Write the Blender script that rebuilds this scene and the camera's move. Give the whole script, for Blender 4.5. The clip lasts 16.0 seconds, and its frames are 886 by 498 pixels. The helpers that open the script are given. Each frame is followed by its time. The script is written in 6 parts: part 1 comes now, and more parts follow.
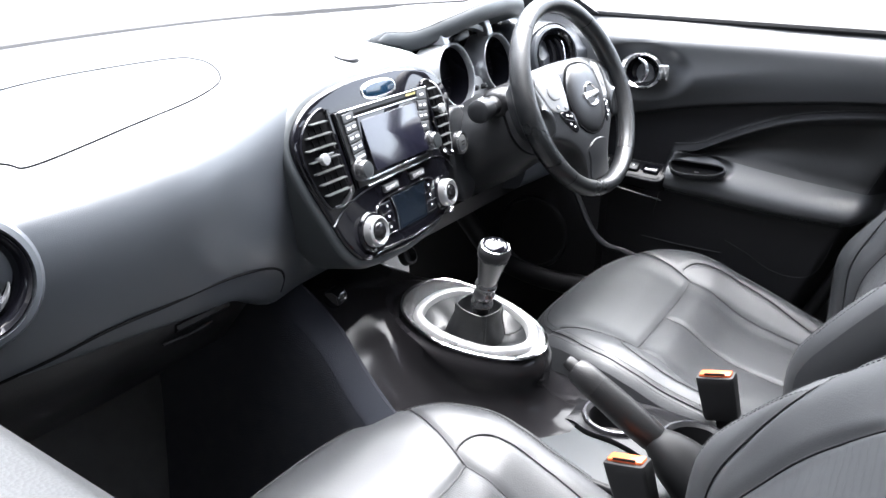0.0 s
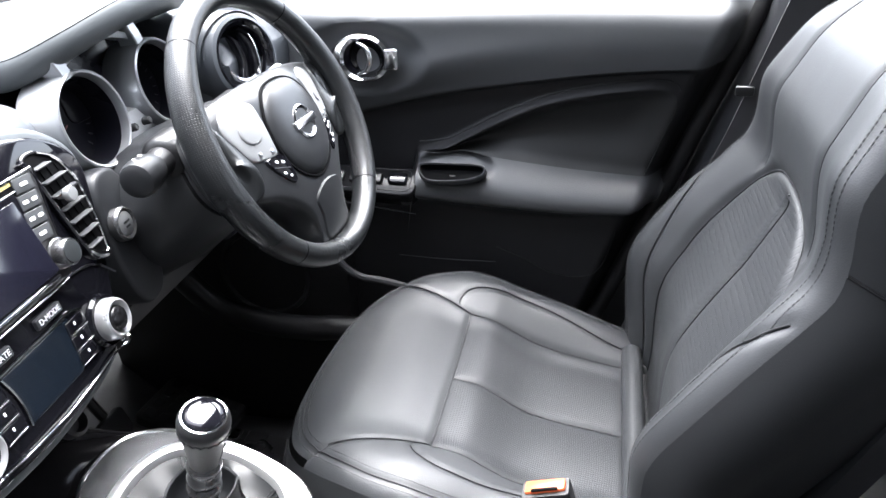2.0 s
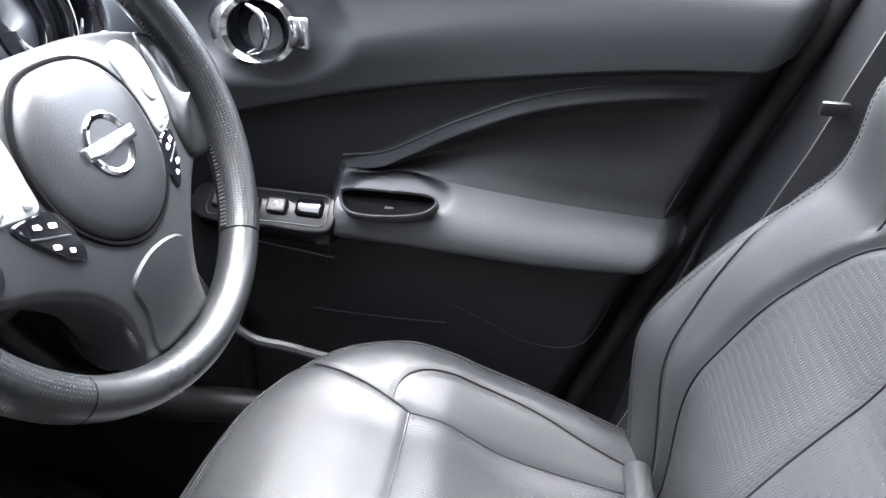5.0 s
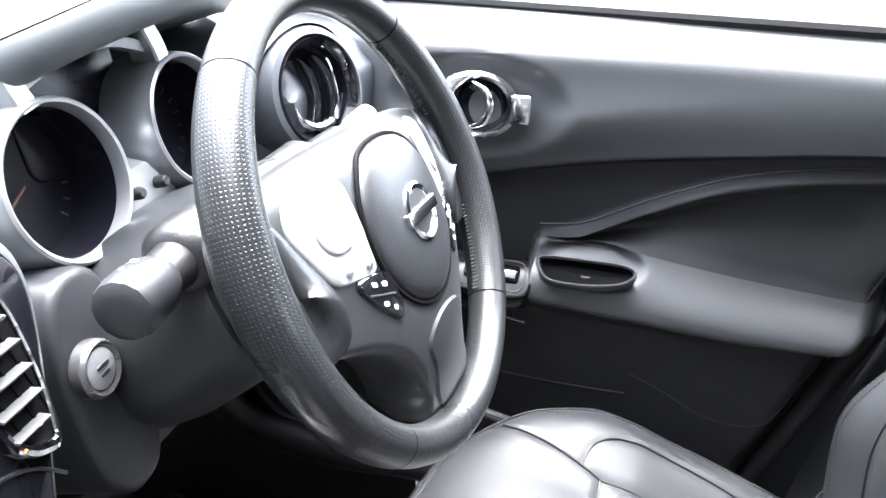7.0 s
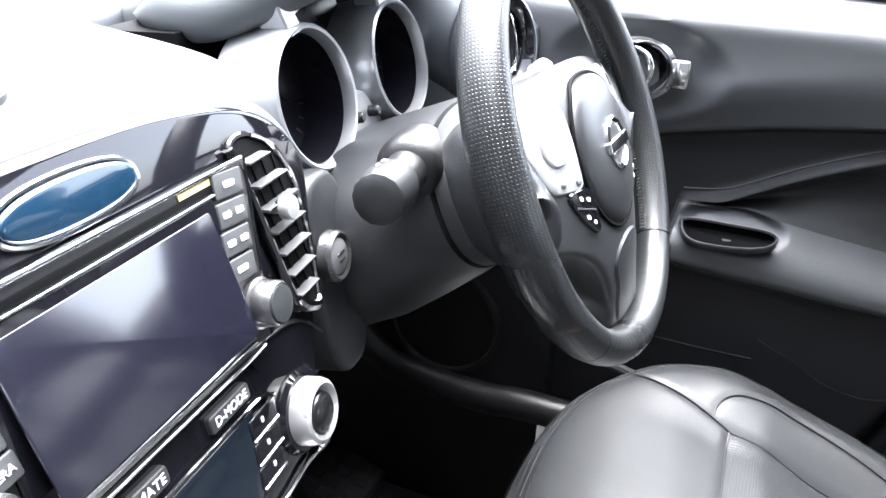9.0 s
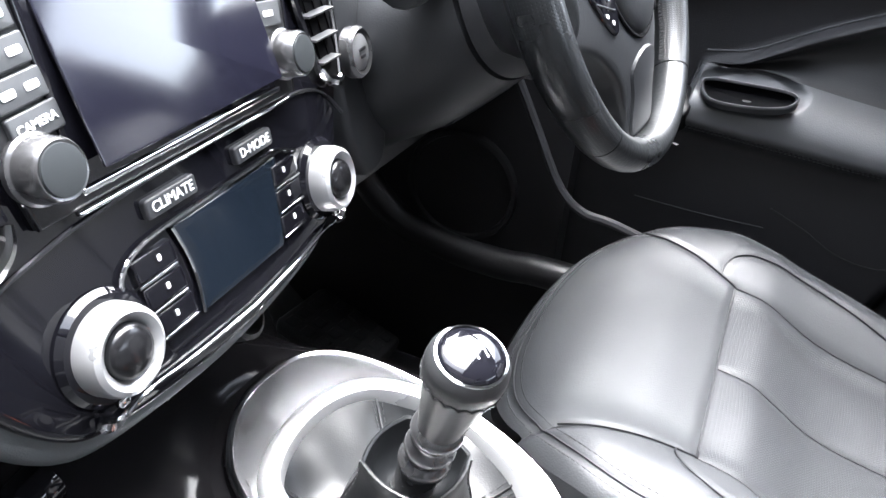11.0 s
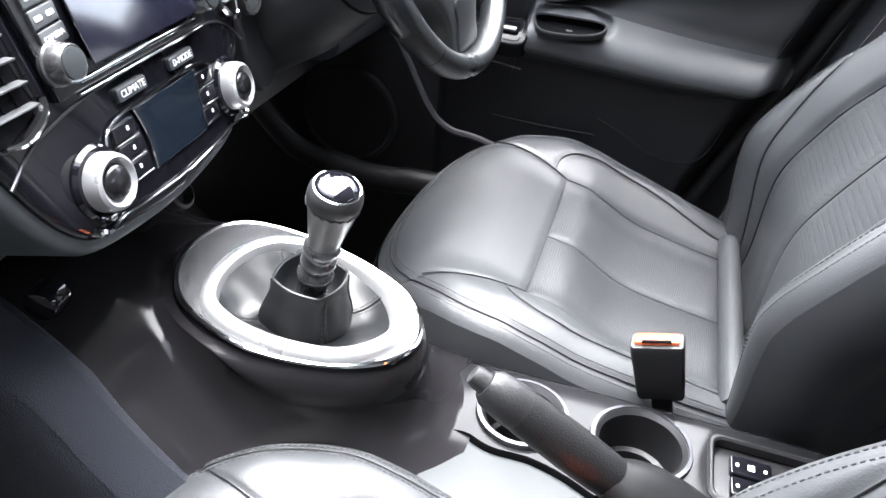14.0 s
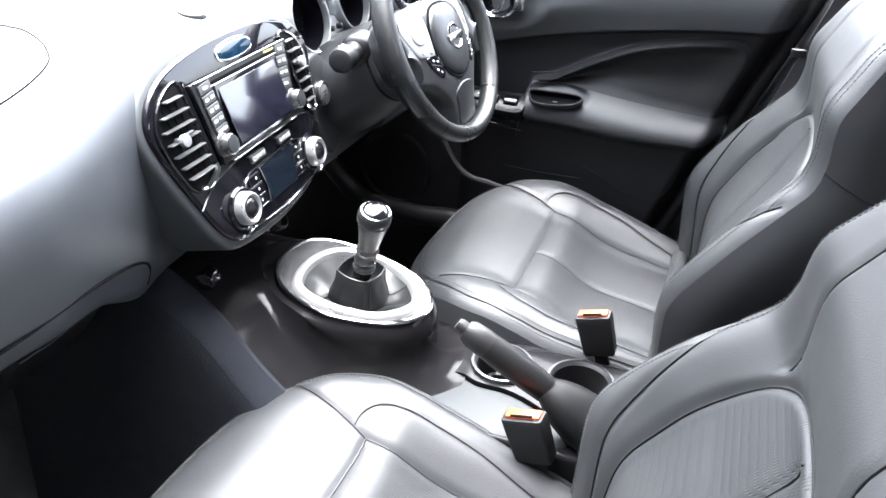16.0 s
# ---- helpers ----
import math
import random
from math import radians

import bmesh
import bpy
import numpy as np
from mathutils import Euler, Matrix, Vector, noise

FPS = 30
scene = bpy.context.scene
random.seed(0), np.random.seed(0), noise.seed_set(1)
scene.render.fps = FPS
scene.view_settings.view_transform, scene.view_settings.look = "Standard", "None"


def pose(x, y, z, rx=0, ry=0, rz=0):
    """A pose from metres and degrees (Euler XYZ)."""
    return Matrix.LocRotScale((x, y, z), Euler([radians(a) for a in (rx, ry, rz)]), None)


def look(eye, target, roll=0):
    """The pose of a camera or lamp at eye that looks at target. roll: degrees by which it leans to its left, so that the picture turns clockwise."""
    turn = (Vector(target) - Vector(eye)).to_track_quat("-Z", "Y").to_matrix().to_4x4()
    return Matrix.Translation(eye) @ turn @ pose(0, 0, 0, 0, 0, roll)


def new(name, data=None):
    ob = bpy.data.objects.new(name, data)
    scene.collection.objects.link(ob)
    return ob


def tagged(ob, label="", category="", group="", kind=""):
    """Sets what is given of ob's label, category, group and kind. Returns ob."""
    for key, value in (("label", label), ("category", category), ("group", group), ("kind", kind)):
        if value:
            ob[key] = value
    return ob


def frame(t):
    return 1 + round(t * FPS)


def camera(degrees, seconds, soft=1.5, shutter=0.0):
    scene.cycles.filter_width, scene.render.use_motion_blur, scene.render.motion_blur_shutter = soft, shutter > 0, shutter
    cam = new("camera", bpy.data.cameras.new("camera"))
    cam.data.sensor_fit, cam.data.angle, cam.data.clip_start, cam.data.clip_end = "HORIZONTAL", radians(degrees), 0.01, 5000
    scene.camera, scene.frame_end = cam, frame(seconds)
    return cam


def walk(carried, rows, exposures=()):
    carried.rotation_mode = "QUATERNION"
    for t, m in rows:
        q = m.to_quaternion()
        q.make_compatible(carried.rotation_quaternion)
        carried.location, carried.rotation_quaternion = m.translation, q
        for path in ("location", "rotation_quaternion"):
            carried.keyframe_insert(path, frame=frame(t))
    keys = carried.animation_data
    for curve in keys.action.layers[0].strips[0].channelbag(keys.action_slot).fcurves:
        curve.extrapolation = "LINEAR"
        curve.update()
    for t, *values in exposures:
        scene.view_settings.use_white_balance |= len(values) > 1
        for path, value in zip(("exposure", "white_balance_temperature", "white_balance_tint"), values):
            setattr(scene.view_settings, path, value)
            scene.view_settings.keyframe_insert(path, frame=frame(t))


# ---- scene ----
cam = camera(60.8, 16.0)
PATH = [
    (0, (-0.758, -0.548, 0.931), (0.785, 0.463, 0.157), 0.8),
    (0.5, (-0.744, -0.519, 0.939), (0.765, 0.525, 0.144), -1.5),
    (1, (-0.664, -0.456, 0.962), (1.007, 0.23, 0.104), -3.2),
    (1.5, (-0.546, -0.423, 0.96), (1.178, 0.016, 0.047), 0.4),
    (2, (-0.402, -0.41, 0.953), (1.329, -0.027, 0.026), -1.8),
    (2.5, (-0.295, -0.412, 0.932), (1.445, -0.133, -0.013), -4.5),
    (3, (-0.216, -0.402, 0.902), (1.534, -0.22, -0.048), -2.1),
    (3.2, (-0.184, -0.404, 0.893), (1.567, -0.244, -0.061), -2.7),
    (5.3, (-0.052, -0.325, 0.874), (1.677, -0.086, -0.102), 3.1),
    (5.5, (-0.052, -0.308, 0.874), (1.688, -0.057, -0.08), 3.3),
    (6, (-0.067, -0.28, 0.883), (1.685, 0.015, -0.036), 2.9),
    (6.5, (-0.08, -0.249, 0.885), (1.682, 0.108, 0.009), 2.9),
    (7, (-0.103, -0.228, 0.886), (1.655, 0.216, 0.041), 2.3),
    (7.5, (-0.124, -0.212, 0.883), (1.618, 0.298, 0.045), 2.0),
    (8, (-0.15, -0.198, 0.874), (1.578, 0.362, 0.038), 2.0),
    (8.5, (-0.177, -0.185, 0.868), (1.534, 0.423, 0.028), 2.3),
    (8.7, (-0.187, -0.178, 0.867), (1.515, 0.443, 0.019), 2.9),
    (10.8, (-0.247, -0.204, 0.797), (1.347, 0.462, -0.21), 5.0),
    (11, (-0.25, -0.209, 0.79), (1.342, 0.434, -0.236), 5.1),
    (11.5, (-0.266, -0.221, 0.772), (1.302, 0.397, -0.305), 4.5),
    (12, (-0.293, -0.237, 0.771), (1.261, 0.331, -0.353), 4.5),
    (12.5, (-0.325, -0.257, 0.771), (1.234, 0.277, -0.363), 3.6),
    (13, (-0.356, -0.274, 0.777), (1.21, 0.205, -0.37), 3.5),
    (13.5, (-0.392, -0.291, 0.804), (1.195, 0.113, -0.344), 4.3),
    (14, (-0.43, -0.315, 0.84), (1.188, 0.087, -0.264), 5.9),
    (14.5, (-0.466, -0.341, 0.876), (1.144, 0.077, -0.235), 6.4),
    (15, (-0.528, -0.369, 0.922), (1.064, 0.115, -0.187), 4.5),
    (15.5, (-0.597, -0.401, 0.955), (1.015, 0.128, -0.105), 4.1),
    (16, (-0.723, -0.475, 0.989), (0.905, 0.111, -0.013), 2.2),
]
walk(cam, [(t, look(eye, target, roll)) for t, eye, target, roll in PATH], exposures=[(t, e, 6150, 10) for t, e in ((0, 4.0), (0.8, 3.97), (1.5, 3.8), (2.2, 4.08), (3.2, 4.42), (5.5, 4.8), (6.5, 5.05), (8.7, 4.63), (10.8, 4.6), (13, 4.47), (16, 4.42))])

# ---- light and exposure ----
world = bpy.data.worlds.new("overcast_sky")
scene.world = world
world.use_nodes = True
wn = world.node_tree
sky = wn.nodes.new("ShaderNodeTexSky")
sky.sky_type = "NISHITA"
sky.sun_disc = False
sky.sun_elevation = radians(80)
sky.sun_rotation = radians(45)
sky.dust_density = 4.0
grey = wn.nodes.new("ShaderNodeHueSaturation")
grey.inputs["Saturation"].default_value = 0.35
wn.links.new(sky.outputs[0], grey.inputs["Color"])
wn.links.new(grey.outputs[0], wn.nodes["Background"].inputs[0])
wn.nodes["Background"].inputs[1].default_value = 0.11
sun = new("sun", bpy.data.lights.new("sun", "SUN"))
sun.data.energy = 2.2
sun.data.angle = radians(80)
sun.data.color = (1.0, 0.97, 0.93)
sun.matrix_world = look((1.5, 0.4, 3.0), (0, 0, 0))



# ---- materials ----
def mat(name, color, rough=0.5, metal=0.0, spec=0.5, coat=0.0, grain=0.0, grain_scale=400.0, vary=0.12, vary_scale=9.0, wear=0.08):
    """A surface with its base colour, large uneven patches, fine grain in relief and uneven gloss."""
    m = bpy.data.materials.new(name)
    m.use_nodes = True
    nt = m.node_tree
    b = nt.nodes["Principled BSDF"]
    b.inputs["Metallic"].default_value = metal
    b.inputs["Specular IOR Level"].default_value = spec
    b.inputs["Coat Weight"].default_value = coat
    b.inputs["Coat Roughness"].default_value = 0.04
    tc = nt.nodes.new("ShaderNodeTexCoord")
    big = nt.nodes.new("ShaderNodeTexNoise")
    big.inputs["Scale"].default_value = vary_scale
    big.inputs["Detail"].default_value = 6
    nt.links.new(tc.outputs["Object"], big.inputs["Vector"])
    ramp = nt.nodes.new("ShaderNodeMix")
    ramp.data_type = "RGBA"
    ramp.inputs["A"].default_value = (*[c * (1 - vary) for c in color], 1)
    ramp.inputs["B"].default_value = (*[min(1, c * (1 + vary)) for c in color], 1)
    nt.links.new(big.outputs["Fac"], ramp.inputs["Factor"])
    nt.links.new(ramp.outputs["Result"], b.inputs["Base Color"])
    mr = nt.nodes.new("ShaderNodeMapRange")
    mr.inputs["From Min"].default_value, mr.inputs["From Max"].default_value = 0.3, 0.7
    mr.inputs["To Min"].default_value, mr.inputs["To Max"].default_value = max(0.02, rough - wear), min(1, rough + wear)
    nt.links.new(big.outputs["Fac"], mr.inputs["Value"])
    nt.links.new(mr.outputs["Result"], b.inputs["Roughness"])
    if grain:
        fine = nt.nodes.new("ShaderNodeTexVoronoi")
        fine.inputs["Scale"].default_value = grain_scale
        nt.links.new(tc.outputs["Object"], fine.inputs["Vector"])
        bump = nt.nodes.new("ShaderNodeBump")
        bump.inputs["Strength"].default_value = grain
        bump.inputs["Distance"].default_value = 0.0006
        nt.links.new(fine.outputs["Distance"], bump.inputs["Height"])
        nt.links.new(bump.outputs["Normal"], b.inputs["Normal"])
    return m


def perforated(name, color, rough, pitch, depth=0.5):
    """Leather or plastic with rows of small holes."""
    m = mat(name, color, rough, spec=0.4)
    nt = m.node_tree
    b = nt.nodes["Principled BSDF"]
    tc = nt.nodes.new("ShaderNodeTexCoord")
    sc = nt.nodes.new("ShaderNodeVectorMath")
    sc.operation = "SCALE"
    sc.inputs["Scale"].default_value = math.pi / pitch
    nt.links.new(tc.outputs["Object"], sc.inputs[0])
    sep = nt.nodes.new("ShaderNodeSeparateXYZ")
    nt.links.new(sc.outputs[0], sep.inputs[0])
    outs = []
    for sign in (1, -1):
        a = nt.nodes.new("ShaderNodeMath")
        a.operation = "MULTIPLY_ADD"
        a.inputs[1].default_value = sign
        nt.links.new(sep.outputs["X"], a.inputs[0])
        yz = nt.nodes.new("ShaderNodeMath")
        yz.operation = "ADD"
        nt.links.new(sep.outputs["Y"], yz.inputs[0])
        nt.links.new(sep.outputs["Z"], yz.inputs[1])
        nt.links.new(yz.outputs[0], a.inputs[2])
        s = nt.nodes.new("ShaderNodeMath")
        s.operation = "SINE"
        nt.links.new(a.outputs[0], s.inputs[0])
        outs.append(s)
    mul = nt.nodes.new("ShaderNodeMath")
    mul.operation = "MULTIPLY"
    nt.links.new(outs[0].outputs[0], mul.inputs[0])
    nt.links.new(outs[1].outputs[0], mul.inputs[1])
    hole = nt.nodes.new("ShaderNodeMapRange")
    hole.inputs["From Min"].default_value, hole.inputs["From Max"].default_value = 0.35, 0.8
    hole.inputs["To Min"].default_value, hole.inputs["To Max"].default_value = 1.0, 0.0
    nt.links.new(mul.outputs[0], hole.inputs["Value"])
    bump = nt.nodes.new("ShaderNodeBump")
    bump.inputs["Strength"].default_value = depth
    bump.inputs["Distance"].default_value = 0.001
    nt.links.new(hole.outputs["Result"], bump.inputs["Height"])
    nt.links.new(bump.outputs["Normal"], b.inputs["Normal"])
    return m


def dimpled(name, color, rough, ring, pitch, depth):
    """Leather with rows of small holes that run round a ring of the given radius."""
    m = mat(name, color, rough)
    nt = m.node_tree

    def calc(op, a, b=None):
        n = nt.nodes.new("ShaderNodeMath")
        n.operation = op
        for k, v in enumerate((a, b)):
            if v is None:
                continue
            if isinstance(v, (int, float)):
                n.inputs[k].default_value = v
            else:
                nt.links.new(v, n.inputs[k])
        return n.outputs[0]

    tc = nt.nodes.new("ShaderNodeTexCoord")
    sep = nt.nodes.new("ShaderNodeSeparateXYZ")
    nt.links.new(tc.outputs["Object"], sep.inputs[0])
    x, y, z = sep.outputs
    far = calc("SQRT", calc("ADD", calc("MULTIPLY", x, x), calc("MULTIPLY", y, y)))
    u = calc("MULTIPLY", calc("ARCTAN2", x, y), ring / pitch * math.pi)
    v = calc("MULTIPLY", calc("ARCTAN2", z, calc("SUBTRACT", far, ring)), 0.0135 / pitch * math.pi)
    dots = calc("MULTIPLY", calc("SINE", calc("ADD", u, v)), calc("SINE", calc("SUBTRACT", u, v)))
    hole = nt.nodes.new("ShaderNodeMapRange")
    hole.inputs["From Min"].default_value, hole.inputs["From Max"].default_value = 0.45, 0.8
    hole.inputs["To Min"].default_value, hole.inputs["To Max"].default_value = 1.0, 0.0
    nt.links.new(dots, hole.inputs["Value"])
    bump = nt.nodes.new("ShaderNodeBump")
    bump.inputs["Strength"].default_value = depth
    bump.inputs["Distance"].default_value = 0.0012
    nt.links.new(hole.outputs["Result"], bump.inputs["Height"])
    nt.links.new(bump.outputs["Normal"], nt.nodes["Principled BSDF"].inputs["Normal"])
    return m


M_DASH = mat("dash_soft_plastic", (0.050, 0.055, 0.063), 0.40, grain=0.15, grain_scale=1100, wear=0.05)
M_HOOD = mat("hood_soft_plastic", (0.055, 0.061, 0.065), 0.5, grain=0.12, grain_scale=1200)
M_LEATHER = mat("black_leather", (0.029, 0.0306, 0.0332), 0.50, spec=0.60, grain=0.16, grain_scale=650, vary=0.15, wear=0.07)
M_PERF = perforated("perforated_leather", (0.027, 0.0284, 0.0308), 0.48, 0.0032, 0.45)
M_WHEEL = mat("wheel_leather", (0.012, 0.013, 0.014), 0.33, grain=0.2, grain_scale=300)
M_WHEELP = dimpled("wheel_dimpled_leather", (0.010, 0.011, 0.012), 0.31, 0.1430, 0.0022, 0.38)
M_BOOT = mat("gaiter_leather", (0.008, 0.0087, 0.0097), 0.38, spec=0.35, grain=0.10, grain_scale=900)
M_GRIP = mat("grip_leather", (0.009, 0.0093, 0.010), 0.42, spec=0.3, grain=0.35, grain_scale=700)
M_KNOB = mat("knob_leather", (0.017, 0.0175, 0.0185), 0.42, grain=0.10, grain_scale=1300)
M_BASE = mat("moulded_black_base", (0.007, 0.0072, 0.0078), 0.5, spec=0.18, grain=0.1, grain_scale=900)
M_THREAD = mat("black_thread", (0.030, 0.030, 0.032), 0.5)
M_PIPE = mat("black_piping", (0.012, 0.012, 0.014), 0.5)
M_STITCH = mat("grey_thread", (0.030, 0.031, 0.033), 0.7)
M_GLOSS = mat("piano_black", (0.005, 0.005, 0.007), 0.04, spec=0.5, wear=0.03, vary=0.3)
M_CONSOLE = mat("dark_metallic_gloss", (0.0105, 0.0100, 0.0110), 0.13, spec=0.14, wear=0.06, vary=0.25, vary_scale=20)
M_DECK = mat("dark_satin_deck", (0.0095, 0.0095, 0.0105), 0.13, spec=0.12, wear=0.06, vary=0.25, vary_scale=20)
M_CHROME = mat("chrome", (0.75, 0.75, 0.76), 0.1, metal=1.0, wear=0.05)
M_SATIN = mat("satin_silver", (0.55, 0.56, 0.57), 0.3, metal=1.0, wear=0.06)
M_GAUGE = mat("gauge_silver", (0.36, 0.37, 0.38), 0.32, metal=0.7, wear=0.05)
M_BLACK = mat("black_plastic", (0.010, 0.010, 0.011), 0.42, grain=0.2, grain_scale=500)
M_KEYS = mat("key_grey_plastic", (0.045, 0.047, 0.050), 0.5, vary=0.08)
M_LOUVRE = mat("louvre_grey", (0.085, 0.085, 0.088), 0.42, metal=0.2, wear=0.05)
M_TRIM = mat("grey_black_plastic", (0.022, 0.023, 0.026), 0.5, grain=0.12, grain_scale=1100)
M_HUB = mat("hub_plastic", (0.020, 0.021, 0.023), 0.36, spec=0.45, grain=0.14, grain_scale=900)
M_SPOKE = mat("satin_spoke_silver", (0.33, 0.335, 0.34), 0.36, metal=0.5, wear=0.05)
M_DIALS = mat("dial_silver", (0.46, 0.465, 0.47), 0.30, metal=0.6, wear=0.05)
M_CRESCENT = mat("polished_grey_plate", (0.34, 0.34, 0.35), 0.20, metal=0.8, wear=0.05)
M_COLUMN = mat("column_plastic", (0.016, 0.017, 0.019), 0.42, spec=0.35, grain=0.12, grain_scale=800)
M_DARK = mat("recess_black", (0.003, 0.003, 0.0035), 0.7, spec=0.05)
M_DOOR = mat("door_soft_plastic", (0.062, 0.065, 0.069), 0.44, grain=0.15, grain_scale=1000)
M_DOORDARK = mat("door_dark_panel", (0.014, 0.014, 0.0158), 0.56, spec=0.35, grain=0.3, grain_scale=800)
# one door leather in two tones: lit armrest ledge, shaded hollow
M_ARM_LIT = mat("lit_armrest_leather", (0.050, 0.052, 0.055), 0.40, spec=0.6, grain=0.16, grain_scale=700)
M_HOLLOW = mat("darkened_door_leather", (0.017, 0.0175, 0.018), 0.48, spec=0.45, grain=0.16, grain_scale=700)
# lighter copy of the tunnel felt, with the light on its ledge painted in
M_FELT_LIT = mat("lit_felt_edge", (0.012, 0.0135, 0.019), 0.9, spec=0.3, grain=0.6, grain_scale=900)
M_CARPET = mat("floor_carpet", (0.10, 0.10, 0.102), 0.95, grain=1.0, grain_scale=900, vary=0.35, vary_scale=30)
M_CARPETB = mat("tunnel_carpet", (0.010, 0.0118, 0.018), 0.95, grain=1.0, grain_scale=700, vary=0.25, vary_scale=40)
M_RUBBER = mat("rubber", (0.016, 0.016, 0.017), 0.6, spec=0.2, grain=0.3, grain_scale=200)
M_HEEL = mat("shiny_rubber", (0.014, 0.014, 0.015), 0.3, spec=0.4, grain=0.1, grain_scale=400)
M_SCREEN = mat("display_glass", (0.006, 0.006, 0.011), 0.13, spec=1.0, wear=0.02)
M_DIAL = mat("dial_lens", (0.004, 0.004, 0.006), 0.3, spec=0.12)
M_SCREENB = mat("climate_display_glass", (0.006, 0.009, 0.014), 0.08, spec=0.4, wear=0.02)
M_WHITE = mat("white_print", (0.75, 0.75, 0.76), 0.5)
M_AMBER = mat("amber_print", (0.75, 0.62, 0.25), 0.4)
M_ORANGE = mat("orange_plastic", (0.85, 0.16, 0.05), 0.35)
M_BELT = mat("belt_webbing", (0.03, 0.03, 0.033), 0.7, grain=0.6, grain_scale=900)
M_GREYMETAL = mat("seat_rail_steel", (0.32, 0.32, 0.31), 0.45, metal=0.6)
M_LINER = mat("headliner", (0.16, 0.16, 0.16), 0.95, grain=0.4, grain_scale=900)
M_PAINT = mat("white_body_paint", (0.78, 0.78, 0.78), 0.25, coat=0.5)
M_GROUND = mat("grey_asphalt", (0.13, 0.13, 0.13), 0.9, grain=0.6, grain_scale=60, vary=0.2, vary_scale=2)
M_WALL = mat("light_block_dark", (0.025, 0.025, 0.026), 0.9, grain=0.5, grain_scale=80)
M_WHITEWALL = mat("backdrop_white", (0.55, 0.55, 0.54), 0.9, grain=0.5, grain_scale=80)
M_PLATE = mat("grey_metal_plate", (0.10, 0.10, 0.11), 0.3, metal=0.9, wear=0.08)
M_STICK = mat("dark_satin_metal", (0.16, 0.16, 0.165), 0.28, metal=0.85, wear=0.05)
M_CAP = mat("dial_cap_black", (0.008, 0.008, 0.009), 0.22, spec=0.4)
M_TRAY = mat("grey_tray_plastic", (0.027, 0.030, 0.032), 0.42, spec=0.25)
M_BLUE = mat("blue_tinted_lens", (0.006, 0.020, 0.040), 0.08, coat=0.3)


# ---- mesh helpers ----
def part(name, bm, material, parent=None, label="", smooth=True, m=None):
    """Links a bmesh as one mesh object under a thing or a part."""
    me = bpy.data.meshes.new(name)
    bmesh.ops.recalc_face_normals(bm, faces=bm.faces)
    bm.to_mesh(me)
    bm.free()
    me.materials.append(material)
    if smooth:
        me.shade_smooth()
        me.set_sharp_from_angle(angle=radians(38))
    ob = new(name, me)
    if m is not None:
        ob.matrix_world = m
    if parent is not None:
        ob.parent = parent
        ob.matrix_parent_inverse = Matrix.Identity(4)
    if label:
        ob["label"] = label
    return ob


def thing(name, m, label, category, group="", kind=""):
    ob = new(name)
    ob.empty_display_size = 0.05
    ob.matrix_world = m
    return tagged(ob, label, category, group, kind)


def loft(sections, caps=True, closed=True):
    """A skin over equal rings of points."""
    bm = bmesh.new()
    rows = [[bm.verts.new(p) for p in s] for s in sections]
    n = len(rows[0])
    for a, b in zip(rows, rows[1:]):
        for i in range(n if closed else n - 1):
            j = (i + 1) % n
            bm.faces.new((a[i], a[j], b[j], b[i]))
    if caps and closed:
        bm.faces.new(rows[0])
        bm.faces.new(rows[-1])
    return bm


def lathe(profile, n=40, cap=True):
    """Turns (radius, height) pairs round the z axis."""
    bm = bmesh.new()
    rows = []
    for r, h in profile:
        if r < 1e-6:
            rows.append([bm.verts.new((0, 0, h))])
        else:
            rows.append([bm.verts.new((r * math.cos(2 * math.pi * i / n), r * math.sin(2 * math.pi * i / n), h)) for i in range(n)])
    for a, b in zip(rows, rows[1:]):
        for i in range(n):
            j = (i + 1) % n
            va = [a[i], a[j]] if len(a) > 1 else [a[0]]
            vb = [b[j], b[i]] if len(b) > 1 else [b[0]]
            if len(va) + len(vb) > 2:
                bm.faces.new(va + vb)
    if cap:
        for r in (rows[0], rows[-1]):
            if len(r) > 2:
                bm.faces.new(r)
    return bm


def spline(pts, n, closed=False):
    """n points along a smooth curve through pts (Catmull-Rom)."""
    P = [Vector(p) for p in pts]
    k = len(P)
    out = []
    spans = k if closed else k - 1
    for q in range(n):
        t = q / (n if closed else n - 1) * spans
        i = min(int(t), spans - 1)
        f = t - i
        if closed:
            a, b, c, d = (P[(i + o) % k] for o in (-1, 0, 1, 2))
        else:
            a, b, c, d = P[max(i - 1, 0)], P[i], P[i + 1], P[min(i + 2, k - 1)]
        out.append(0.5 * ((2 * b) + (c - a) * f + (2 * a - 5 * b + 4 * c - d) * f * f + (3 * b - a - 3 * c + d) * f ** 3))
    return out


